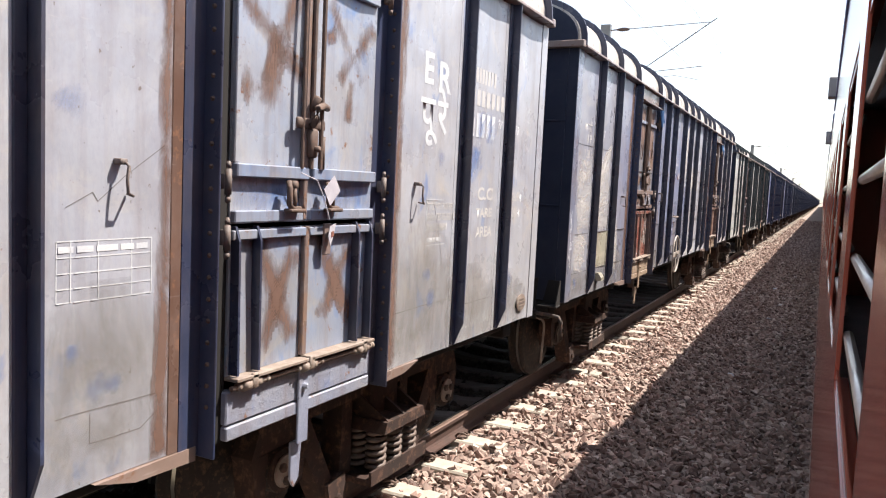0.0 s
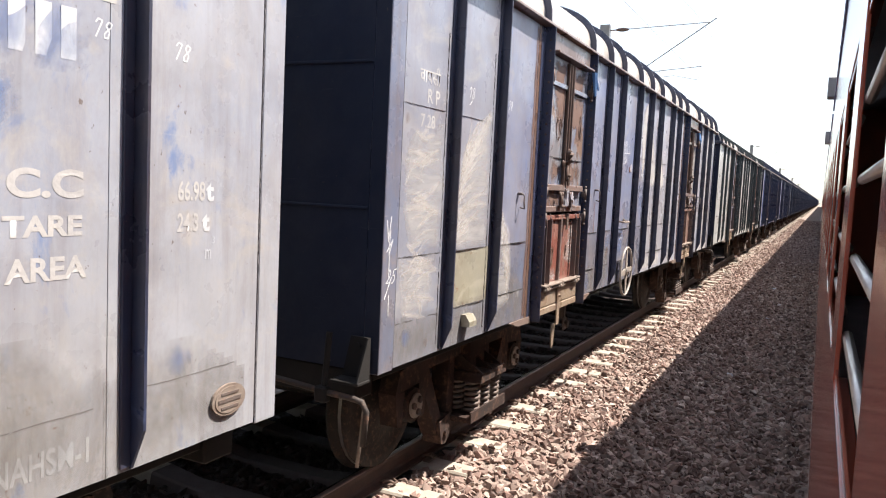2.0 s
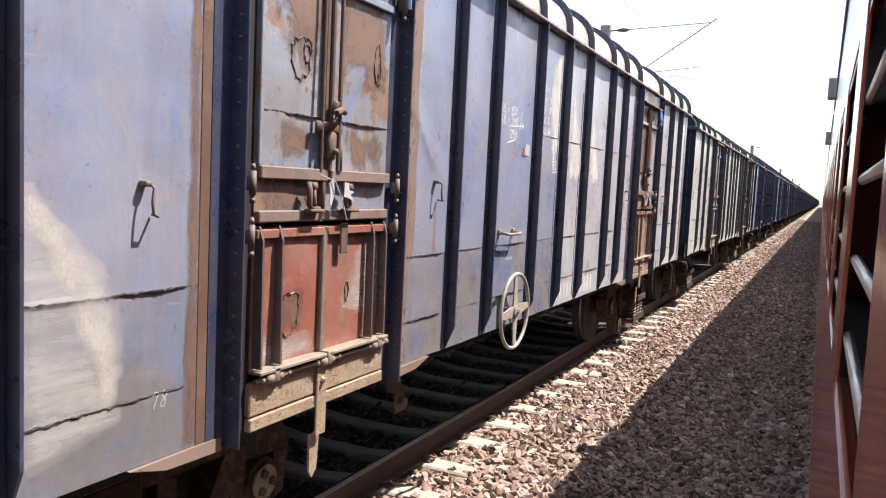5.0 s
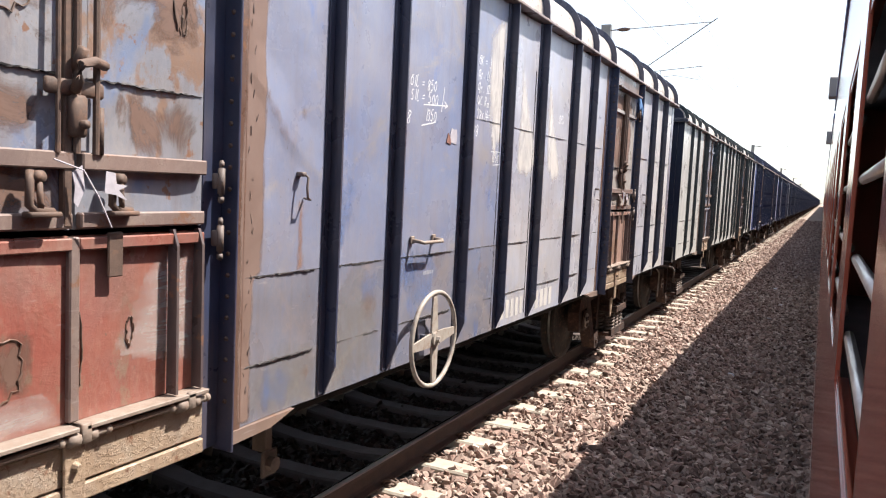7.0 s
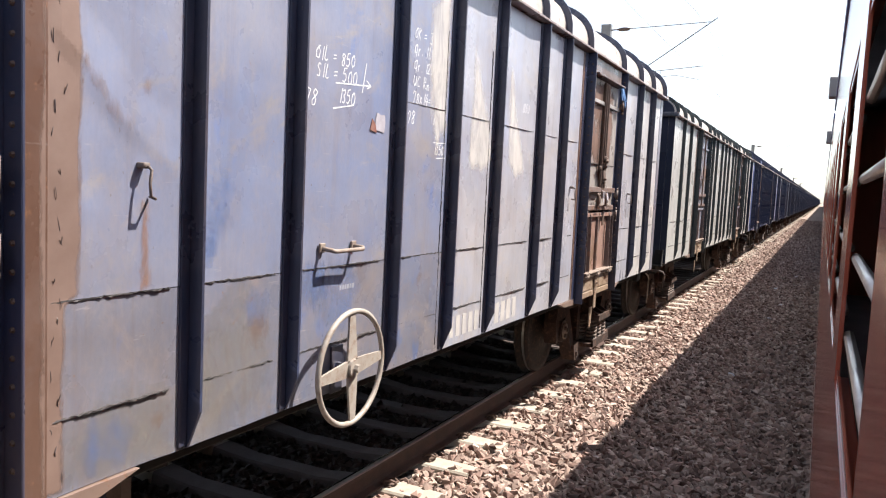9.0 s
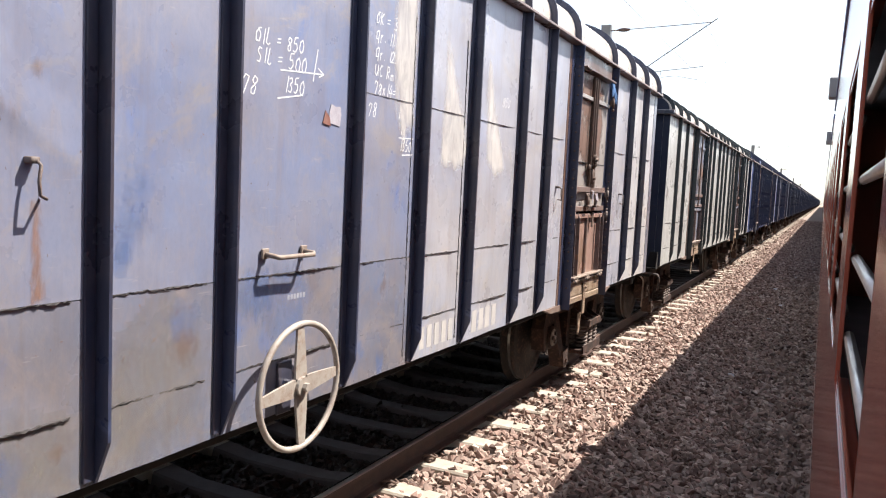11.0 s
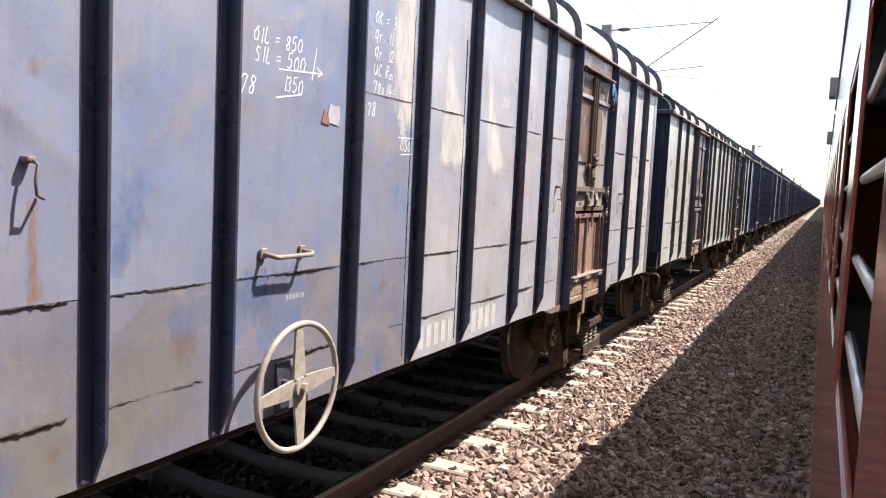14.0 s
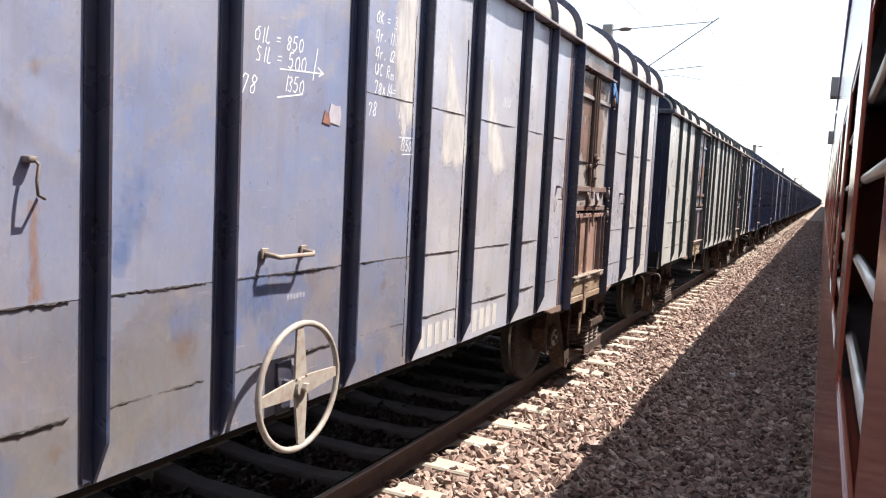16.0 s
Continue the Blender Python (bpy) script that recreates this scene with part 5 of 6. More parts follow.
train = [(w1, U0 - 14.36), (w2, U0), (w3, U0 + PITCH_Y), (w4, U0 + 2 * PITCH_Y), (w5, U0 + 3 * PITCH_Y), (w6, U0 + 4 * PITCH_Y)]
for i in range(5, 40):
    y = U0 + i * PITCH_Y
    train.append((copy_thing((w5, w6)[i % 2], pose(TRACK_X, y, 0)), y))
build_coach(-9.0, 9.0, 0.61 - 9 * 0.93, ((8.1, 3.10),))
build_coach(9.8, 33.0, 10.35, ((13.0, 3.0),))
for i in range(18):
    build_coach(33.8 + 23.5 * i, 56.5 + 23.5 * i, 34.3 + 23.5 * i, (), i == 0)
for i, y in enumerate((24.1, 80.0, 136.0, 192.0, 248.0)):
    build_mast(y, i == 0)
build_wires()


# ======================= small things on the wagons =======================
def smear(w, pts, mat, x=1.6035, ragged=0.02, name="paint_smear", seed=0, rim=0.045):
    """A thin coat inside an outline of (y, z) points, lying on the sheet; it thins out over the rim."""
    P = [Vector(p) for p in pts]
    ys, zs = [p.x for p in P], [p.y for p in P]
    rim = min(rim, 0.35 * min(max(ys) - min(ys), max(zs) - min(zs)))
    grow = rim * 0.5
    y0, y1, z0, z1 = min(ys) - grow, max(ys) + grow, min(zs) - grow, max(zs) + grow
    z0 = max(z0, FLOOR_Z + 0.003)
    step = max(0.011, min(0.025, rim * 0.4))
    ny, nz = int((y1 - y0) / step) + 1, int((z1 - z0) / step) + 1

    def inside(q):
        odd, best = False, 9.0
        for a, b in zip(P, P[1:] + P[:1]):
            if (a.y > q.y) != (b.y > q.y) and q.x < (b.x - a.x) * (q.y - a.y) / (b.y - a.y) + a.x:
                odd = not odd
            e = b - a
            k = max(0.0, min(1.0, (q - a).dot(e) / max(1e-9, e.length_squared)))
            best = min(best, (q - a - e * k).length)
        return best if odd else -best

    bm = bmesh.new()
    layer = bm.verts.layers.float.new("cover")
    grid = {}
    for i in range(ny + 1):
        for j in range(nz + 1):
            q = Vector((y0 + (y1 - y0) * i / ny, z0 + (z1 - z0) * j / nz))
            s = inside(q)
            if s > -grow * 1.5:
                v = bm.verts.new((skin(w, q.x, q.y, x - 0.002) + 0.0016 + (x - 1.6025) * 0.3 * (x < 1.61), q.x, q.y))
                v[layer] = max(0.0, min(1.0, 0.5 + s / (2 * rim)))
                grid[i, j] = v
    for i in range(ny):
        for j in range(nz):
            q = [grid.get(k) for k in ((i, j), (i + 1, j), (i + 1, j + 1), (i, j + 1))]
            if None not in q:
                bm.faces.new(q)
    return part(name, bm, mat, w)


def band(a, b, w0, w1=None):
    """A four-sided stroke from a to b."""
    w1 = w0 if w1 is None else w1
    d = Vector((b[0] - a[0], b[1] - a[1])).normalized()
    return [(a[0] - d.y * w0, a[1] + d.x * w0), (b[0] - d.y * w1, b[1] + d.x * w1), (b[0] + d.y * w1, b[1] - d.x * w1), (a[0] + d.y * w0, a[1] - d.x * w0)]


def swipe(w, a, b, bow, width, mat):
    """A curved sweep of pale dust from a to b, pointed at both ends."""
    a, b = Vector(a), Vector(b)
    d = b - a
    side = Vector((-d.y, d.x)).normalized()
    left, right = [], []
    for i in range(9):
        s = i / 8
        p = a + d * s + side * bow * 4 * s * (1 - s)
        h = width * (0.15 + math.sin(math.pi * min(1.0, s * 0.9 + 0.05)))
        left.append((p + side * h)[:])
        right.append((p - side * h)[:])
    smear(w, left + right[::-1], mat, 1.6033, name="dust_swipe", rim=width)


def bars(w, y0, y1, z0, z1, count, mat, name="marking", lean=0.0):
    """Plain upright bars in place of a row of characters."""
    step = (y1 - y0) / count
    for i in range(count):
        y = y0 + i * step
        x = skin(w, y + step * 0.45, (z0 + z1) / 2)
        part(name, B(x - 0.002, x + 0.0012, y + step * 0.16, y + step * 0.80, z0, z1), mat, w)


def lines(w, y0, y1, z0, z1, count, mat, rng):
    """Plain level bars in place of lines of small writing."""
    step = (z1 - z0) / count
    for i in range(count):
        y = y0
        while y < y1 - 0.02:
            e = min(y1, y + rng.uniform(0.04, 0.10))
            x = skin(w, (y + e) / 2, z0)
            part("marking", B(x - 0.002, x + 0.0012, y, e - 0.012, z0 + i * step + step * 0.22, z0 + i * step + step * 0.72), mat, w)
            y = e


def add_hook(w, y, z):
    o = part("tarpaulin_hook", MESHES["hook"], None, w, "small bent steel tarpaulin hook")
    o.scale = (1.0, 0.8, 0.85)
    o.location = (0, y, z + 0.01)


def brake_wheel(w, y, z):
    x, r = 1.70, 0.283
    ring = [(x, y + r * math.cos(2 * math.pi * i / 48), z + r * math.sin(2 * math.pi * i / 48)) for i in range(48)]
    wheel = part("brake_wheel", bent(bmesh.new(), ring, 0.0145, 8, True), WHEEL_CREAM, w, "cream painted hand brake wheel", True)
    for i in range(4):
        a = math.pi / 2 * i + 0.06
        c, s = math.cos(a), math.sin(a)
        bm = bmesh.new()
        q = [(0.03, -0.042), (0.12, -0.036), (r, -0.021), (r, 0.021), (0.12, 0.036), (0.03, 0.042)]
        prism(bm, [(y + p * c - k * s, z + p * s + k * c) for p, k in q], "x", x - 0.006, x + 0.006)
        part("spoke", bm, WHEEL_CREAM, wheel)
    hub = rod(bmesh.new(), (x - 0.02, y, z), (x + 0.022, y, z), 0.045, 14)
    rod(hub, (x + 0.02, y, z), (x + 0.045, y, z), 0.02, 6)
    part("hub", hub, WHEEL_CREAM, wheel)
    bm = rod(bmesh.new(), (1.40, y, z), (x - 0.01, y, z), 0.02, 8)
    box(bm, 1.601, 1.612, y - 0.05, y + 0.05, z - 0.14, z + 0.10, 0.003)
    part("brake_shaft", bm, RIB_BLUE, w)


def thing_part(name, w, label):
    """A part that only gathers its own pieces."""
    ob = new(name)
    ob.parent = w
    ob.empty_display_size = 0.05
    ob["label"] = label
    return ob


def peeling(w, y, z, ry, rz, seed, mat):
    """A patch where the coat has blistered: a torn raised rim round bare metal."""
    rng = random.Random(seed)
    pts = []
    k = 26
    for i in range(k):
        a = 2 * math.pi * i / k
        s = rng.uniform(0.8, 1.12)
        yy, zz = y + ry * s * math.cos(a), z + rz * s * math.sin(a)
        pts.append((skin(w, yy, zz) + rng.uniform(0.0, 0.006), yy, zz))
    part("paint_blister", bent(bmesh.new(), pts, 0.0035, 5, True), mat, w, "torn rim of blistered paint")


def first_wagon_details(w):
    rng = random.Random(11)
    # inspection table stencilled in white lines
    y0, y1, z0, z1 = 8.99, 9.366, 1.675, 1.872
    ruled = [((y0, z), (y1, z)) for z in (z0, 1.719, 1.769, 1.82, z1)] + [((y, z0), (y, z1)) for y in (y0, 9.04, 9.142, 9.278, y1)]
    table = thing_part("stencil_table", w, "white stencilled inspection table")
    for a, b in ruled:
        cut = [(a[0] + (b[0] - a[0]) * i / 6, a[1] + (b[1] - a[1]) * i / 6) for i in range(7)]
        part("table_line", stroke(bmesh.new(), cut, 0.0038, on=w), FAINT_MARK, table)
    lines(w, 8.995, 9.36, 1.826, 1.866, 1, FAINT_MARK, rng)
    # owner's letters, load figures
    lettering("E", 0.255, 11.36, 2.70, FAINT_MARK, w, bold=0.006)
    lettering("R", 0.255, 11.545, 2.67, FAINT_MARK, w, bold=0.006)
    lettering("पू", 0.30, 11.345, 2.42, FAINT_MARK, w, bold=0.005)
    lettering("रे", 0.30, 11.555, 2.42, FAINT_MARK, w, bold=0.005)
    bars(w, 12.09, 12.45, 2.80, 2.90, 7, GHOST_MARK)
    bars(w, 12.03, 12.61, 2.648, 2.755, 7, GHOST_MARK)
    bars(w, 12.04, 12.46, 2.44, 2.60, 5, FAINT_MARK)
    smear(w, [(12.16, 2.44), (12.29, 2.43), (12.30, 2.60), (12.17, 2.60)], BLUE_SMEAR, 1.6025, 0.012, seed=3)
    smear(w, [(12.30, 2.42), (12.47, 2.42), (12.48, 2.61), (12.33, 2.60)], BLUE_SMEAR, 1.6025, 0.012, seed=4)
    lettering("C.C", 0.118, 12.215, 2.015, GHOST_MARK, w, bold=0.004, wide=1.35)
    lettering("TARE", 0.088, 12.205, 1.893, GHOST_MARK, w, bold=0.003, wide=1.27)
    lettering("AREA", 0.10, 12.215, 1.755, GHOST_MARK, w, bold=0.003, wide=1.1)
    lettering("66.98", 0.10, 12.88, 2.005, GHOST_MARK, w, bold=0.002, wide=0.62)
    lettering("t", 0.105, 13.025, 2.005, FAINT_MARK, w, bold=0.004)
    lettering("24.3", 0.095, 12.88, 1.888, GHOST_MARK, w, bold=0.002, wide=0.66)
    lettering("t", 0.10, 13.007, 1.888, FAINT_MARK, w, bold=0.004)
    lettering("m", 0.085, 13.02, 1.775, FAINT_MARK, w, wide=0.55)
    lettering("3", 0.04, 13.056, 1.835, FAINT_MARK, w)
    chalk("78", 0.075, 12.50, 2.53, w, lean=0.2)
    chalk("78", 0.075, 12.84, 2.51, w, lean=0.2)
    lettering("BCNAHSM-1", 0.12, 12.055, 1.13, FAINT_MARK, w, bold=0.002, wide=0.70)
    # boxed notice
    y0, y1, z0, z1 = 11.467, 11.845, 1.732, 2.012
    for a, b, c, d in ((y0, y1, z0, z0 + 0.004), (y0, y1, z1 - 0.004, z1), (y0, y0 + 0.004, z0, z1), (y1 - 0.004, y1, z0, z1)):
        part("notice_border", B(skin(w, (a + b) / 2, (c + d) / 2) - 0.003, skin(w, (a + b) / 2, (c + d) / 2) + 0.001, a, b, c, d), FAINT_MARK, w)
    for i, text in enumerate(("FITTED WITH TWIN PIPE", "GRADUATED RELEASE AIR", "BRAKE EQUIPMENT")):
        lettering(text, 0.062, y0 + 0.012, z1 - 0.062 - i * 0.064, GHOST_MARK, w, wide=0.50, bold=0.001)
    lines(w, y0 + 0.02, y0 + 0.2, z0 + 0.01, z0 + 0.06, 1, FAINT_MARK, rng)
    # oval builder's plate
    bm = bmesh.new()
    for r1, t in ((1.0, 0.010), (0.84, 0.013)):
        prism(bm, [(13.165 + 0.098 * r1 * math.cos(2 * math.pi * i / 28), 1.187 + 0.066 * r1 * math.sin(2 * math.pi * i / 28)) for i in range(28)], "x", 1.60, 1.60 + t)
    plate = part("maker_plate", bm, HINGE_PALE, w, "oval cast maker's plate, unreadable")
    part("plate_mark", B(1.612, 1.616, 13.10, 13.23, 1.18, 1.195), HINGE_DULL, plate)
    part("plate_mark", B(1.612, 1.616, 13.115, 13.215, 1.21, 1.22), HINGE_DULL, plate)
    part("plate_mark", B(1.612, 1.616, 13.115, 13.215, 1.152, 1.162), HINGE_DULL, plate)
    add_hook(w, 9.215, 2.02)
    add_hook(w, 11.31, 1.99)
    # brown crosses over the doors
    for yo in (9.75,):
        for a, b, s in (((-0.02, 2.83), (0.42, 2.55), 0.035), ((0.36, 2.92), (0.15, 2.52), 0.036), ((0.24, 2.72), (0.17, 2.42), 0.055), ((0.0, 2.50), (0.07, 2.44), 0.05),
                        ((0.60, 2.92), (0.90, 2.60), 0.03), ((0.98, 2.88), (0.70, 2.58), 0.035), ((0.80, 2.60), (0.78, 2.40), 0.035), ((0.60, 2.80), (0.62, 2.75), 0.04)):
            smear(w, band((yo + a[0] + 0.05, a[1]), (yo + b[0] + 0.05, b[1]), s, s * 0.8), BROWN_SMEAR, 1.6175, 0.008, seed=int(s * 1000))
        for a, b, s in (((0.17, 1.84), (0.42, 1.38), 0.045), ((0.42, 1.78), (0.20, 1.38), 0.04), ((0.60, 1.84), (0.92, 1.40), 0.045), ((0.90, 1.80), (0.66, 1.45), 0.04)):
            smear(w, band((yo + a[0], a[1]), (yo + b[0], b[1]), s, s), BROWN_SMEAR, 1.6155, 0.012, seed=int(s * 900))
    for y, z, r in ((9.13, 1.37, 0.05), (9.21, 1.375, 0.03), (9.04, 2.31, 0.05), (11.62, 2.28, 0.05), (12.15, 2.30, 0.09), (11.5, 1.55, 0.04), (11.58, 1.40, 0.05), (9.05, 1.50, 0.03), (12.9, 1.4, 0.05)):
        smear(w, [(y + r * math.cos(k) * 1.1, z + r * math.sin(k)) for k in (0, 1, 2, 3, 4, 5)], BLUE_SMEAR, 1.6025, 0.012, seed=int(y * 10))
    smear(w, [(9.38, 1.06), (9.455, 1.06), (9.455, 3.40), (9.41, 3.40), (9.40, 2.0)], BROWN_SMEAR, 1.603, 0.012, seed=9)
    smear(w, [(11.05, 1.06), (11.13, 1.06), (11.12, 2.3), (11.16, 3.3), (11.05, 3.40)], BROWN_SMEAR, 1.603, 0.015, seed=8)
    for k, pts in enumerate(([(11.06, 1.05), (11.80, 1.05), (11.80, 1.62), (11.5, 1.85), (11.2, 1.75), (11.06, 1.9)], [(11.86, 1.05), (12.50, 1.05), (12.50, 1.35), (12.2, 1.5), (11.86, 1.45)],
                             [(8.90, 1.05), (9.40, 1.05), (9.40, 1.5), (9.2, 1.66), (8.90, 1.55)], [(12.62, 1.05), (13.2, 1.05), (13.2, 1.25), (12.9, 1.42), (12.62, 1.32)])):
        smear(w, pts, LOW_GRIME, 1.6022, seed=40 + k, rim=0.16)
    for a, b in ((9.77, 10.22), (10.27, 10.78)):
        smear(w, [(a, 1.97), (b, 1.97), (b, 2.095), (a, 2.095)], BLUE_SMEAR, 1.6165, seed=50, rim=0.05)
    for pts in (((9.12, 1.29), (9.12, 1.185), (9.33, 1.185), (9.42, 1.24)), ((8.99, 1.30), (9.42, 1.30)), ((11.1, 1.36), (11.8, 1.37)), ((12.05, 1.30), (12.52, 1.305)), ((12.72, 1.33), (13.2, 1.335))):
        for a, b in zip(pts, pts[1:]):
            bm = bmesh.new()
            cut = [(a[0] + (b[0] - a[0]) * i / 8, a[1] + (b[1] - a[1]) * i / 8 + rng.uniform(-0.002, 0.002)) for i in range(9)]
            stroke(bm, cut, 0.0035, 1.602, on=w)
            part("weld_seam", bm, SCRATCH, w)
    for pts in (((9.02, 1.98), (9.12, 2.03), (9.14, 2.0), (9.24, 2.08), (9.42, 2.20)), ((11.56, 2.0), (11.66, 1.75), (11.70, 1.60)), ((11.86, 1.9), (11.90, 1.98))):
        bm = stroke(bmesh.new(), list(pts), 0.0025, 1.6025, on=w)
        part("scratch", bm, SCRATCH, w)


def second_wagon_details(w):
    bm = bmesh.new()
    prism(bm, [(1.60, 1.155), (1.665, 1.155), (1.665, 1.19), (1.635, 1.235), (1.60, 1.235)], "y", 1.07, 1.19)
    part("lamp_bracket", bm, PANEL_OCHRE, w, "cream painted lamp bracket")
    for y, z in ((2.03, 1.95), (4.262, 2.01), (9.27, 2.02), (11.6, 1.98)):
        add_hook(w, y, z)
    brake_wheel(w, 5.50, 1.180)
    part("grab_handle", bent(bmesh.new(), [(1.60, 5.345, 1.775), (1.665, 5.345, 1.77), (1.675, 5.36, 1.765), (1.675, 5.60, 1.765), (1.665, 5.615, 1.77), (1.60, 5.615, 1.775)], 0.011, 8), HINGE_PALE, w, "pale steel grab handle", True)
    for y in (5.345, 5.615):
        part("handle_foot", B(1.60, 1.612, y - 0.022, y + 0.022, 1.755, 1.80, 0.003), HINGE_PALE, w)
    # chalk sums and notes
    chalk("OIL = 850", 0.085, 5.25, 2.655, w, lean=0.08, wide=0.95)
    chalk("SIL = 500", 0.085, 5.26, 2.575, w, lean=0.08, wide=0.95)
    chalk("1350", 0.085, 5.45, 2.475, w, lean=0.1, wide=0.85)
    part("chalk_line", stroke(bmesh.new(), [(5.42, 2.567), (5.735, 2.592), (5.69, 2.615)], 0.006, on=w), CHALK, w)
    part("chalk_line", stroke(bmesh.new(), [(5.70, 2.575), (5.735, 2.592)], 0.006, on=w), CHALK, w)
    part("chalk_line", stroke(bmesh.new(), [(5.405, 2.445), (5.58, 2.478)], 0.006, on=w), CHALK, w)
    part("chalk_line", stroke(bmesh.new(), [(5.685, 2.70), (5.655, 2.55)], 0.006, on=w), CHALK, w)
    chalk("78", 0.10, 5.17, 2.44, w, lean=0.2)
    for i, text in enumerate(("OK = 3.1", "Qr. 11.5", "Qr. 12.4", "UC Rm", "78x14=")):
        chalk(text, 0.085, 6.175, 2.92 - 0.09 * i, w, lean=0.1, wide=0.95)
    chalk("78", 0.09, 6.12, 2.44, w, lean=0.15)
    chalk("12", 0.085, 6.44, 2.46, w, lean=0.1)
    chalk("12", 0.085, 6.47, 2.37, w, lean=0.1)
    chalk("1350", 0.085, 6.47, 2.28, w, lean=0.1, wide=0.8)
    part("chalk_line", stroke(bmesh.new(), [(6.45, 2.355), (6.62, 2.36)], 0.006, on=w), CHALK, w)
    part("chalk_line", stroke(bmesh.new(), [(6.50, 2.262), (6.62, 2.27)], 0.006, on=w), CHALK, w)
    chalk("1350", 0.09, 7.93, 2.69, w, lean=0.3, wide=0.9)
    lettering("S", 0.16, 7.06, 2.25, FAINT_MARK, w)
    bars(w, 6.80, 7.29, 1.095, 1.235, 5, GHOST_MARK)
    bars(w, 7.56, 8.05, 1.085, 1.240, 4, GHOST_MARK)
    lettering("वापसी", 0.115, 0.345, 2.70, GHOST_MARK, w, bold=0.0005)
    lettering("R P", 0.12, 0.445, 2.585, GHOST_MARK, w, bold=0.001)
    lettering("7.28", 0.11, 0.37, 2.44, GHOST_MARK, w, bold=0.001)
    chalk("78", 0.09, 1.03, 2.68, w, lean=0.15)
    part("chalk_line", stroke(bmesh.new(), [(1.05, 2.64), (1.09, 2.67)], 0.006, on=w), CHALK, w)
    chalk("78", 0.085, 1.735, 2.68, w, lean=0.15)
    chalk("78", 0.085, 2.08, 1.24, w, lean=0.15)
    chalk("25", 0.10, 0.035, 1.54, w, x=1.6055, lean=0.3)
    for pts in (((0.03, 1.90), (0.05, 1.78), (0.075, 1.92)), ((0.045, 1.83), (0.075, 1.80)), ((0.035, 1.72), (0.10, 1.79), (0.06, 1.70), (0.07, 1.84)), ((0.03, 1.46), (0.10, 1.58)), ((0.075, 1.48), (0.078, 1.36)), ((0.065, 1.70), (0.068, 1.58))):
        part("chalk_line", stroke(bmesh.new(), list(pts), 0.007, 1.6052, on=w), CHALK, w)
    bars(w, 5.52, 5.66, 1.555, 1.578, 6, GHOST_MARK)
    for k, pts in enumerate(([(0.17, 1.05), (0.73, 1.05), (0.73, 1.28), (0.17, 1.29)], [(0.78, 1.05), (1.48, 1.05), (1.48, 1.29), (0.78, 1.28)], [(1.53, 1.05), (2.28, 1.05), (2.28, 1.30), (1.9, 1.45), (1.53, 1.28)],
                             [(3.93, 1.05), (4.42, 1.05), (4.42, 1.25), (4.2, 1.33), (3.93, 1.25)], [(4.52, 1.05), (5.02, 1.05), (5.02, 1.4), (4.8, 1.62), (4.52, 1.4)])):
        smear(w, pts, LOW_GRIME, 1.6022, seed=70 + k, rim=0.12)
    # torn paper, rag, scrapes, rust
    part("paper_label", prism(bmesh.new(), [(5.79, 2.375), (5.875, 2.365), (5.885, 2.42), (5.875, 2.46), (5.84, 2.455), (5.80, 2.465), (5.785, 2.42)], "x", skin(w, 5.83, 2.42) + 0.001, skin(w, 5.83, 2.42) + 0.004), PAPER, w, "torn white paper label")
    part("label_scrap", prism(bmesh.new(), [(5.735, 2.37), (5.80, 2.36), (5.79, 2.40), (5.755, 2.43)], "x", skin(w, 5.77, 2.4) + 0.002, skin(w, 5.77, 2.4) + 0.005), DOOR_RED, w, "torn red label corner")
    smear(w, [(7.03, 3.03), (7.06, 2.98), (7.20, 2.70), (7.40, 2.33), (7.26, 2.22), (6.98, 2.24)], SCRAPE, 1.6035, 0.01, seed=5)
    smear(w, [(7.66, 2.97), (7.70, 2.94), (7.84, 2.6), (8.03, 2.24), (7.86, 2.20), (7.68, 2.28)], SCRAPE, 1.6035, 0.01, seed=6)
    smear(w, [(6.36, 3.15), (6.62, 3.30), (6.60, 2.45), (6.50, 2.30), (6.42, 2.50)], SCRAPE, 1.6030, 0.01, seed=7)
    for pts in ([(0.24, 2.30), (0.33, 2.40), (0.45, 2.36), (0.66, 2.47), (0.70, 2.0), (0.64, 1.74), (0.30, 1.78), (0.21, 2.0)], [(0.95, 2.30), (1.38, 2.62), (1.42, 1.72), (0.85, 1.70)], [(1.56, 2.05), (1.68, 1.98), (1.93, 1.25), (1.60, 1.15)], [(0.85, 1.66), (1.05, 2.05), (1.1, 1.70)],
                [(0.20, 1.65), (0.62, 1.66), (0.55, 1.36), (0.25, 1.32)]):
        smear(w, pts, PALE_SMEAR, 1.6030, 0.015, seed=int(pts[0][0] * 100))
    rng = random.Random(31)
    for i in range(34):                        # a fan of sweeps over the second sheet
        s = i / 33
        swipe(w, (0.85 + 0.16 * s + rng.uniform(-0.03, 0.06), 1.70 + 0.60 * s + rng.uniform(-0.04, 0.04)), (1.22 + rng.uniform(-0.16, 0.20), 1.76 + 0.82 * s + rng.uniform(-0.08, 0.10)), rng.uniform(-0.01, 0.06), rng.uniform(0.006, 0.018), SWIPE)
    swipe(w, (1.0, 2.12), (1.42, 2.60), 0.05, 0.05, SWIPE)
    for i in range(36):                        # crossing sweeps over the first sheet
        z = 1.34 + 1.04 * i / 35
        swipe(w, (0.21 + rng.uniform(0, 0.22), z + rng.uniform(-0.06, 0.06)), (0.46 + rng.uniform(0, 0.22), z + rng.uniform(-0.12, 0.16)), rng.uniform(-0.03, 0.05), rng.uniform(0.006, 0.018), SWIPE)
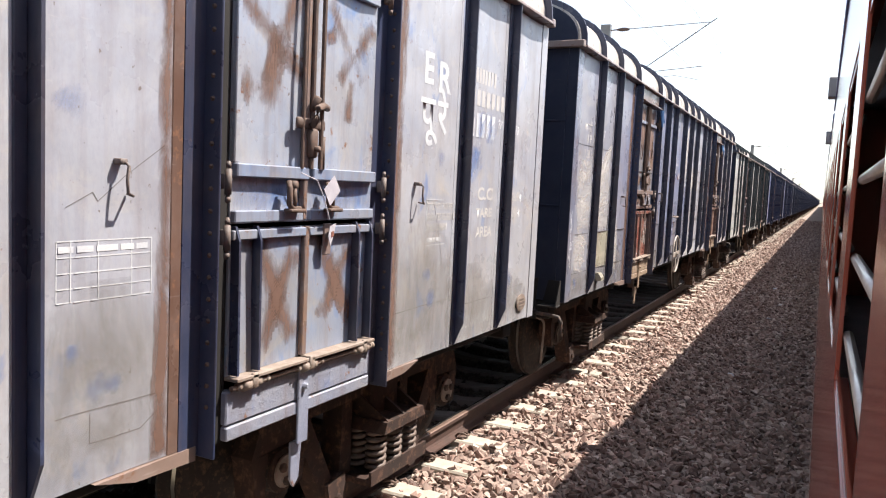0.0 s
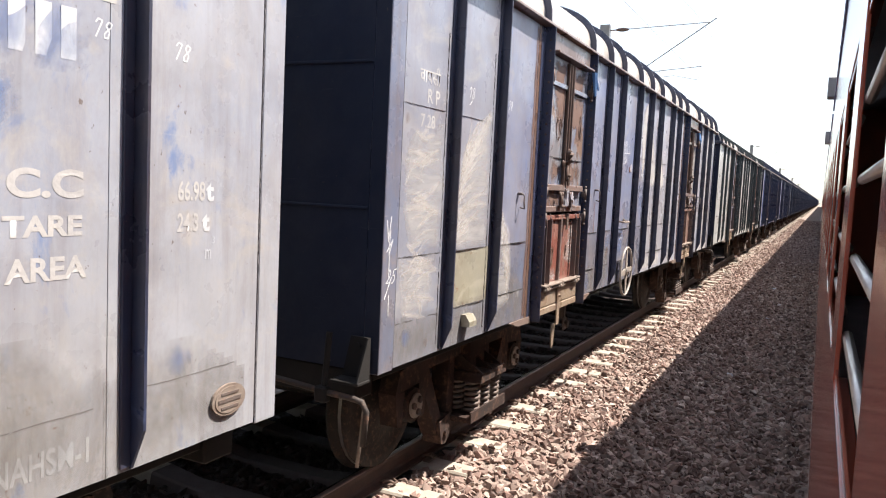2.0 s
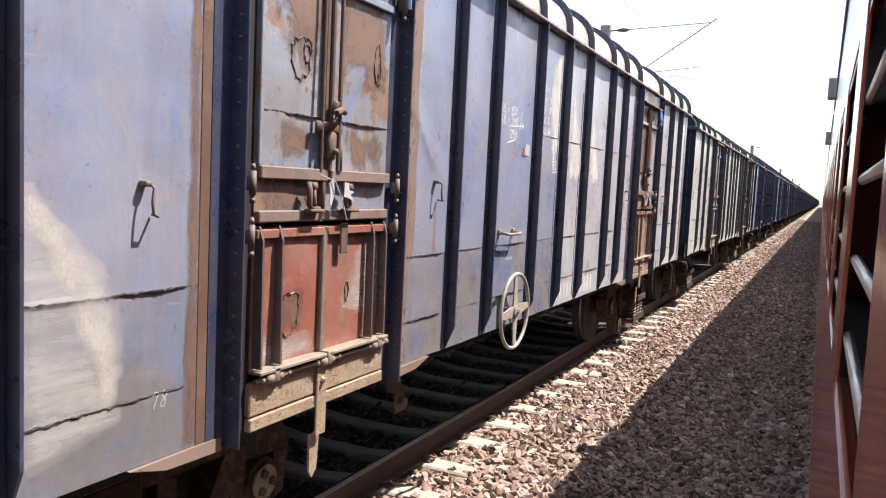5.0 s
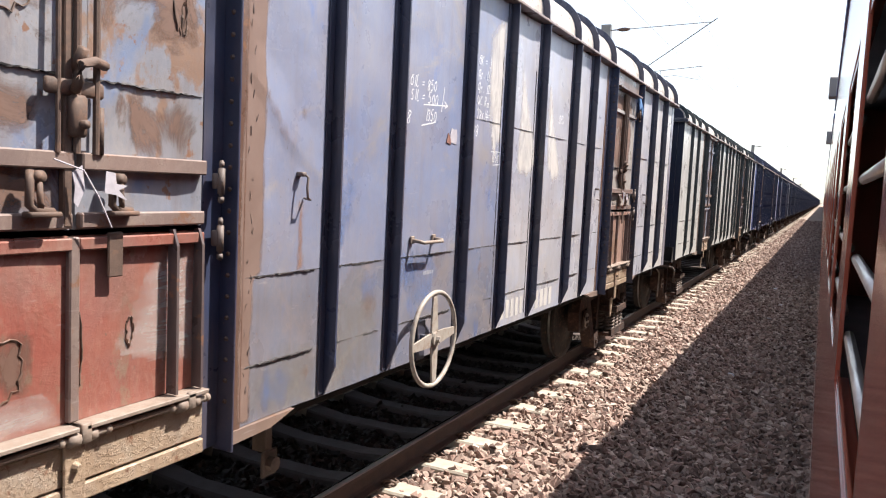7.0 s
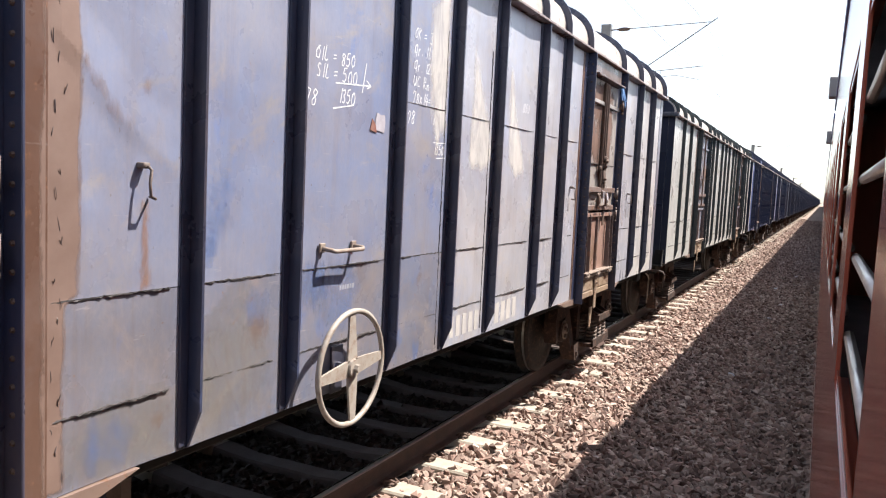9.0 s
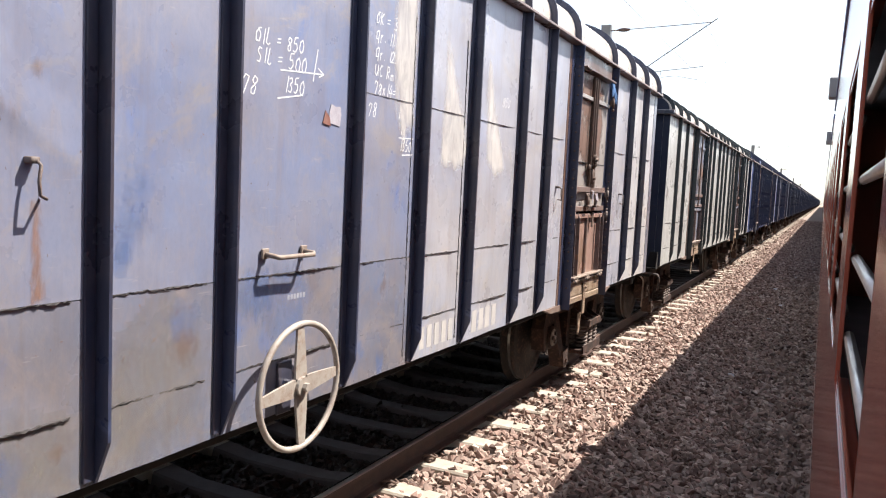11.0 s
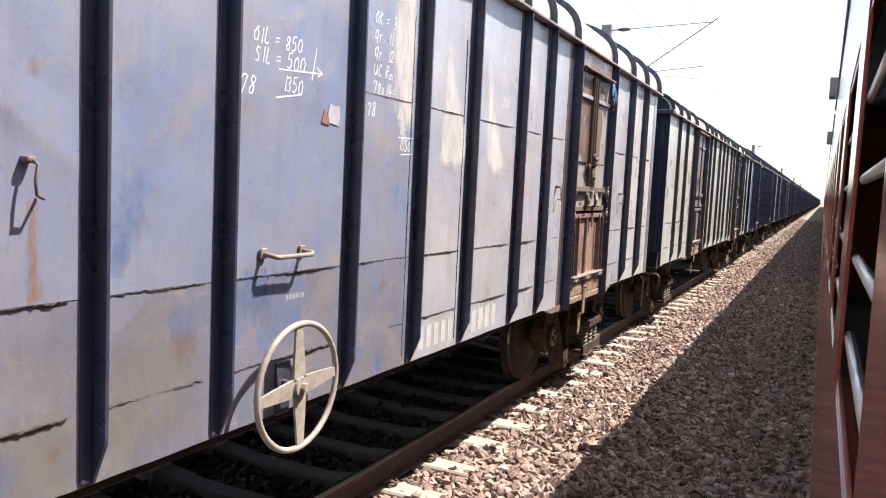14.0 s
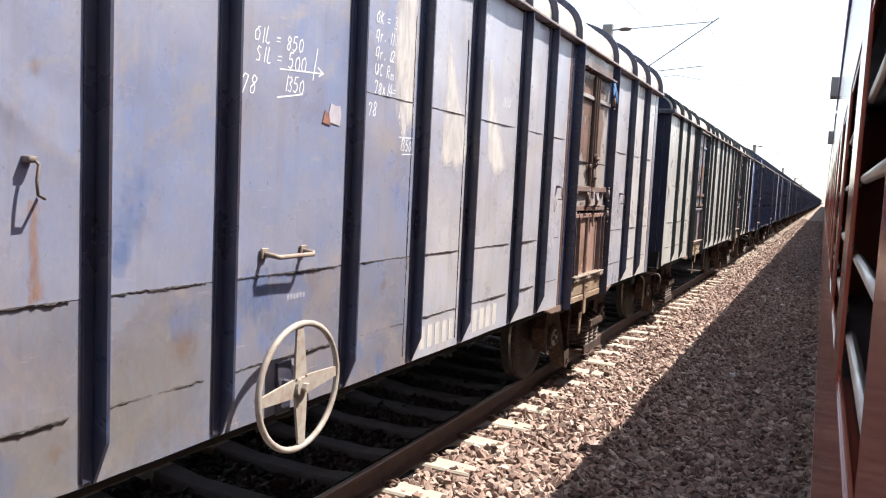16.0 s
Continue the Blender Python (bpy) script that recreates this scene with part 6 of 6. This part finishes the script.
    for bow, wide in ((0.10, 0.05), (0.06, 0.04), (0.02, 0.03)):
        swipe(w, (1.60, 2.06 - bow), (1.93 - 0.6 * wide, 1.32), bow, wide, SWIPE)
    smear(w, [(3.89, 1.06), (3.965, 1.06), (3.97, 1.66), (4.02, 1.70), (4.03, 2.4), (4.025, 2.8), (4.03, 3.4), (3.89, 3.4)], EDGE_SMEAR, 1.6032, 0.012, seed=21, rim=0.02)
    for a, b, wide in (((3.95, 2.515), (4.04, 2.45), 0.014), ((4.04, 2.45), (4.12, 2.35), 0.010), ((4.14, 2.32), (4.21, 2.25), 0.016)):
        smear(w, band(a, b, wide, wide * 0.7), RUST_SMEAR, 1.6034, 0.008, seed=22)
    curls = random.Random(77)
    for i in range(26):                        # loose curls of old paint along the post
        y, z = 3.918 + curls.uniform(0, 0.035) * (1 if i % 3 else 1.6), 1.10 + 2.15 * i / 26 + curls.uniform(-0.03, 0.03)
        x0 = skin(w, y, z)
        pts = [(x0 + 0.001, y, z), (x0 + curls.uniform(0.002, 0.006), y + curls.uniform(-0.004, 0.004), z + curls.uniform(0.006, 0.016)), (x0 + curls.uniform(0.0, 0.01), y + curls.uniform(-0.007, 0.007), z + curls.uniform(0.02, 0.045))]
        part("paint_curl", bent(bmesh.new(), pts, curls.uniform(0.001, 0.002), 5), EDGE_BROWN, w)
    smear(w, [(4.27, 2.0), (4.30, 2.0), (4.315, 1.70), (4.275, 1.68)], ORANGE_RUN, 1.6034, 0.008, seed=23)
    smear(w, [(2.24, 1.06), (2.30, 1.06), (2.30, 3.4), (2.25, 3.4), (2.255, 2.2)], BROWN_SMEAR, 1.6032, 0.012, seed=24)
    for y, z, r in ((4.62, 1.90, 0.10), (4.66, 2.05, 0.07), (4.60, 1.80, 0.05), (5.5, 1.55, 0.20), (5.3, 1.6, 0.12), (4.15, 1.17, 0.11), (0.44, 1.84, 0.035), (4.9, 1.55, 0.08), (0.3, 1.2, 0.05)):
        smear(w, [(y + r * math.cos(k) * 1.1, z + r * math.sin(k)) for k in (0, 1, 2, 3, 4, 5)], BLUE_SMEAR, 1.6026, 0.015, seed=int(y * 10))
    for y, z, r in ((4.30, 2.40, 0.03), (4.36, 1.19, 0.03), (6.35, 1.55, 0.05), (0.21, 2.47, 0.03), (4.9, 1.45, 0.07), (0.55, 1.13, 0.03)):
        smear(w, [(y + r * math.cos(k), z + r * math.sin(k)) for k in (0, 1, 2, 3, 4, 5)], RUST_SMEAR, 1.6034, 0.01, seed=int(y * 10))
    for pts in ([(2.66, 3.22), (3.07, 3.22), (3.06, 2.66), (2.97, 2.50), (2.82, 2.52), (2.74, 2.70)], [(3.16, 3.22), (3.62, 3.22), (3.60, 2.62), (3.50, 2.42), (3.38, 2.66), (3.20, 2.58)],
                [(2.74, 2.38), (3.02, 2.36), (3.0, 2.16), (2.78, 2.18)], [(3.25, 2.38), (3.62, 2.36), (3.60, 2.17), (3.30, 2.17)], [(2.61, 2.14), (3.08, 2.14), (3.08, 1.92), (2.61, 1.92)], [(9.78, 3.2), (10.7, 3.2), (10.6, 2.4), (10.2, 2.2), (9.85, 2.5)]):
        smear(w, pts, RUST_PATCH, 1.6175, seed=int(pts[0][0] * 77), rim=0.10)
    for y, z, ry, rz, k, m in ((2.88, 2.64, 0.075, 0.09, 1, LATCH_MAT), (2.93, 2.68, 0.03, 0.05, 2, LATCH_MAT), (3.53, 2.71, 0.03, 0.10, 3, LATCH_MAT), (3.55, 2.66, 0.012, 0.06, 7, LATCH_MAT), (2.86, 1.50, 0.075, 0.10, 4, BROWN_PAINT), (3.33, 1.55, 0.015, 0.05, 5, BROWN_PAINT), (3.12, 1.52, 0.012, 0.12, 6, LATCH_MAT)):
        peeling(w, y, z, ry, rz, k, m)
    smear(w, [(2.79, 1.42), (2.93, 1.42), (2.94, 1.58), (2.80, 1.59)], BROWN_SMEAR, 1.6155, seed=61)
    for pts in ([(2.62, 1.30), (3.05, 1.30), (3.0, 1.38), (2.66, 1.40)], [(3.3, 1.5), (3.6, 1.4), (3.62, 1.85), (3.5, 1.86)], [(2.62, 1.1), (3.64, 1.1), (3.6, 1.22), (2.66, 1.21)]):
        smear(w, pts, PALE_SMEAR, 1.632 if pts[0][1] < 1.2 else 1.6155, seed=int(pts[0][1] * 55), rim=0.06)
    bm = bmesh.new()
    rr = random.Random(3)
    for i in range(7):
        rod(bm, (1.66, 10.75 + rr.uniform(-0.04, 0.04), 3.24), (1.70 + rr.uniform(-0.01, 0.02), 10.75 + rr.uniform(-0.08, 0.08), 3.02 + rr.uniform(0, 0.1)), 0.018, 5, 0.006)
    part("rag", bm, RAG_BLUE, w, "faded blue cloth rag tied to the door")
    part("rag", rod(rod(bmesh.new(), (1.68, 3.70, 3.24), (1.70, 3.68, 3.02), 0.03, 6, 0.012), (1.68, 3.72, 3.2), (1.71, 3.75, 3.08), 0.02, 5, 0.008), RAG_BLUE, w, "faded blue cloth rag tied to the door post")
    bm = B(1.28, 1.292, 4.44, 4.56, 0.57, 0.71, 0.01)
    rod(bm, (1.29, 4.50, 0.64), (1.33, 4.50, 0.64), 0.04, 8)
    box(bm, 1.2, 1.285, 4.47, 4.52, 0.70, 0.93)
    part("brake_bracket", bm, SPRING_MAT, w, "pale worn brake gear bracket")


first_wagon_details(w1)
second_wagon_details(w2)


def litter(x, y, s, seed):
    rng = random.Random(seed)
    z = bed_height(x, y) + 0.035
    bm = bmesh.new()
    for _ in range(9):
        bm.verts.new((rng.uniform(-s, s), rng.uniform(-s, s), rng.uniform(0, s * 0.7)))
    bmesh.ops.convex_hull(bm, input=bm.verts[:])
    ob = part("litter", bm, LITTER)
    ob.location = (x, y, z)
    tagged(ob, "crumpled white litter scrap lying on the ballast", "litter", "litter on the ballast")


for k, (x, y, s) in enumerate(((-0.62, 5.9, 0.035), (-0.95, 11.2, 0.06), (-0.75, 10.3, 0.03), (-0.8, 17.0, 0.06), (-0.72, 19.5, 0.06), (-1.0, 23.0, 0.07), (-0.6, 27.0, 0.07))):
    litter(x, y, s, k)


# ======================= motion =======================
GONE = [(0, 0), (0.5, 0.913), (1, 1.790), (1.5, 2.580), (2, 3.385), (2.5, 4.117), (3, 4.815), (3.5, 5.445), (4, 6.045), (4.5, 6.585), (5, 7.065), (5.5, 7.480), (6, 7.830), (6.5, 8.130),
        (7, 8.420), (7.5, 8.660), (8, 8.881), (8.5, 9.105), (9, 9.313), (9.5, 9.480), (10, 9.600), (10.5, 9.680), (11, 9.728), (11.5, 9.740), (12, 9.740), (16, 9.740)]


def motions():
    """The goods train rolls towards the camera and comes to a stand; its wheels turn with it."""
    for w, y in train:
        walk(w, [(t, pose(TRACK_X, y - s, 0)) for t, s in GONE])
    fine = []
    for (t0, s0), (t1, s1) in zip(GONE, GONE[1:]):
        fine += [(t0, s0), ((t0 + t1) / 2, (s0 + s1) / 2)]
    fine.append(GONE[-1])
    for sets in (sets1, sets2, sets3, sets4):
        for o in sets:
            y = o.location.y
            walk(o, [(t, Matrix.Translation((0, y, 0.5)) @ Matrix.Rotation(s / 0.5, 4, "X")) for t, s in fine])


motions()
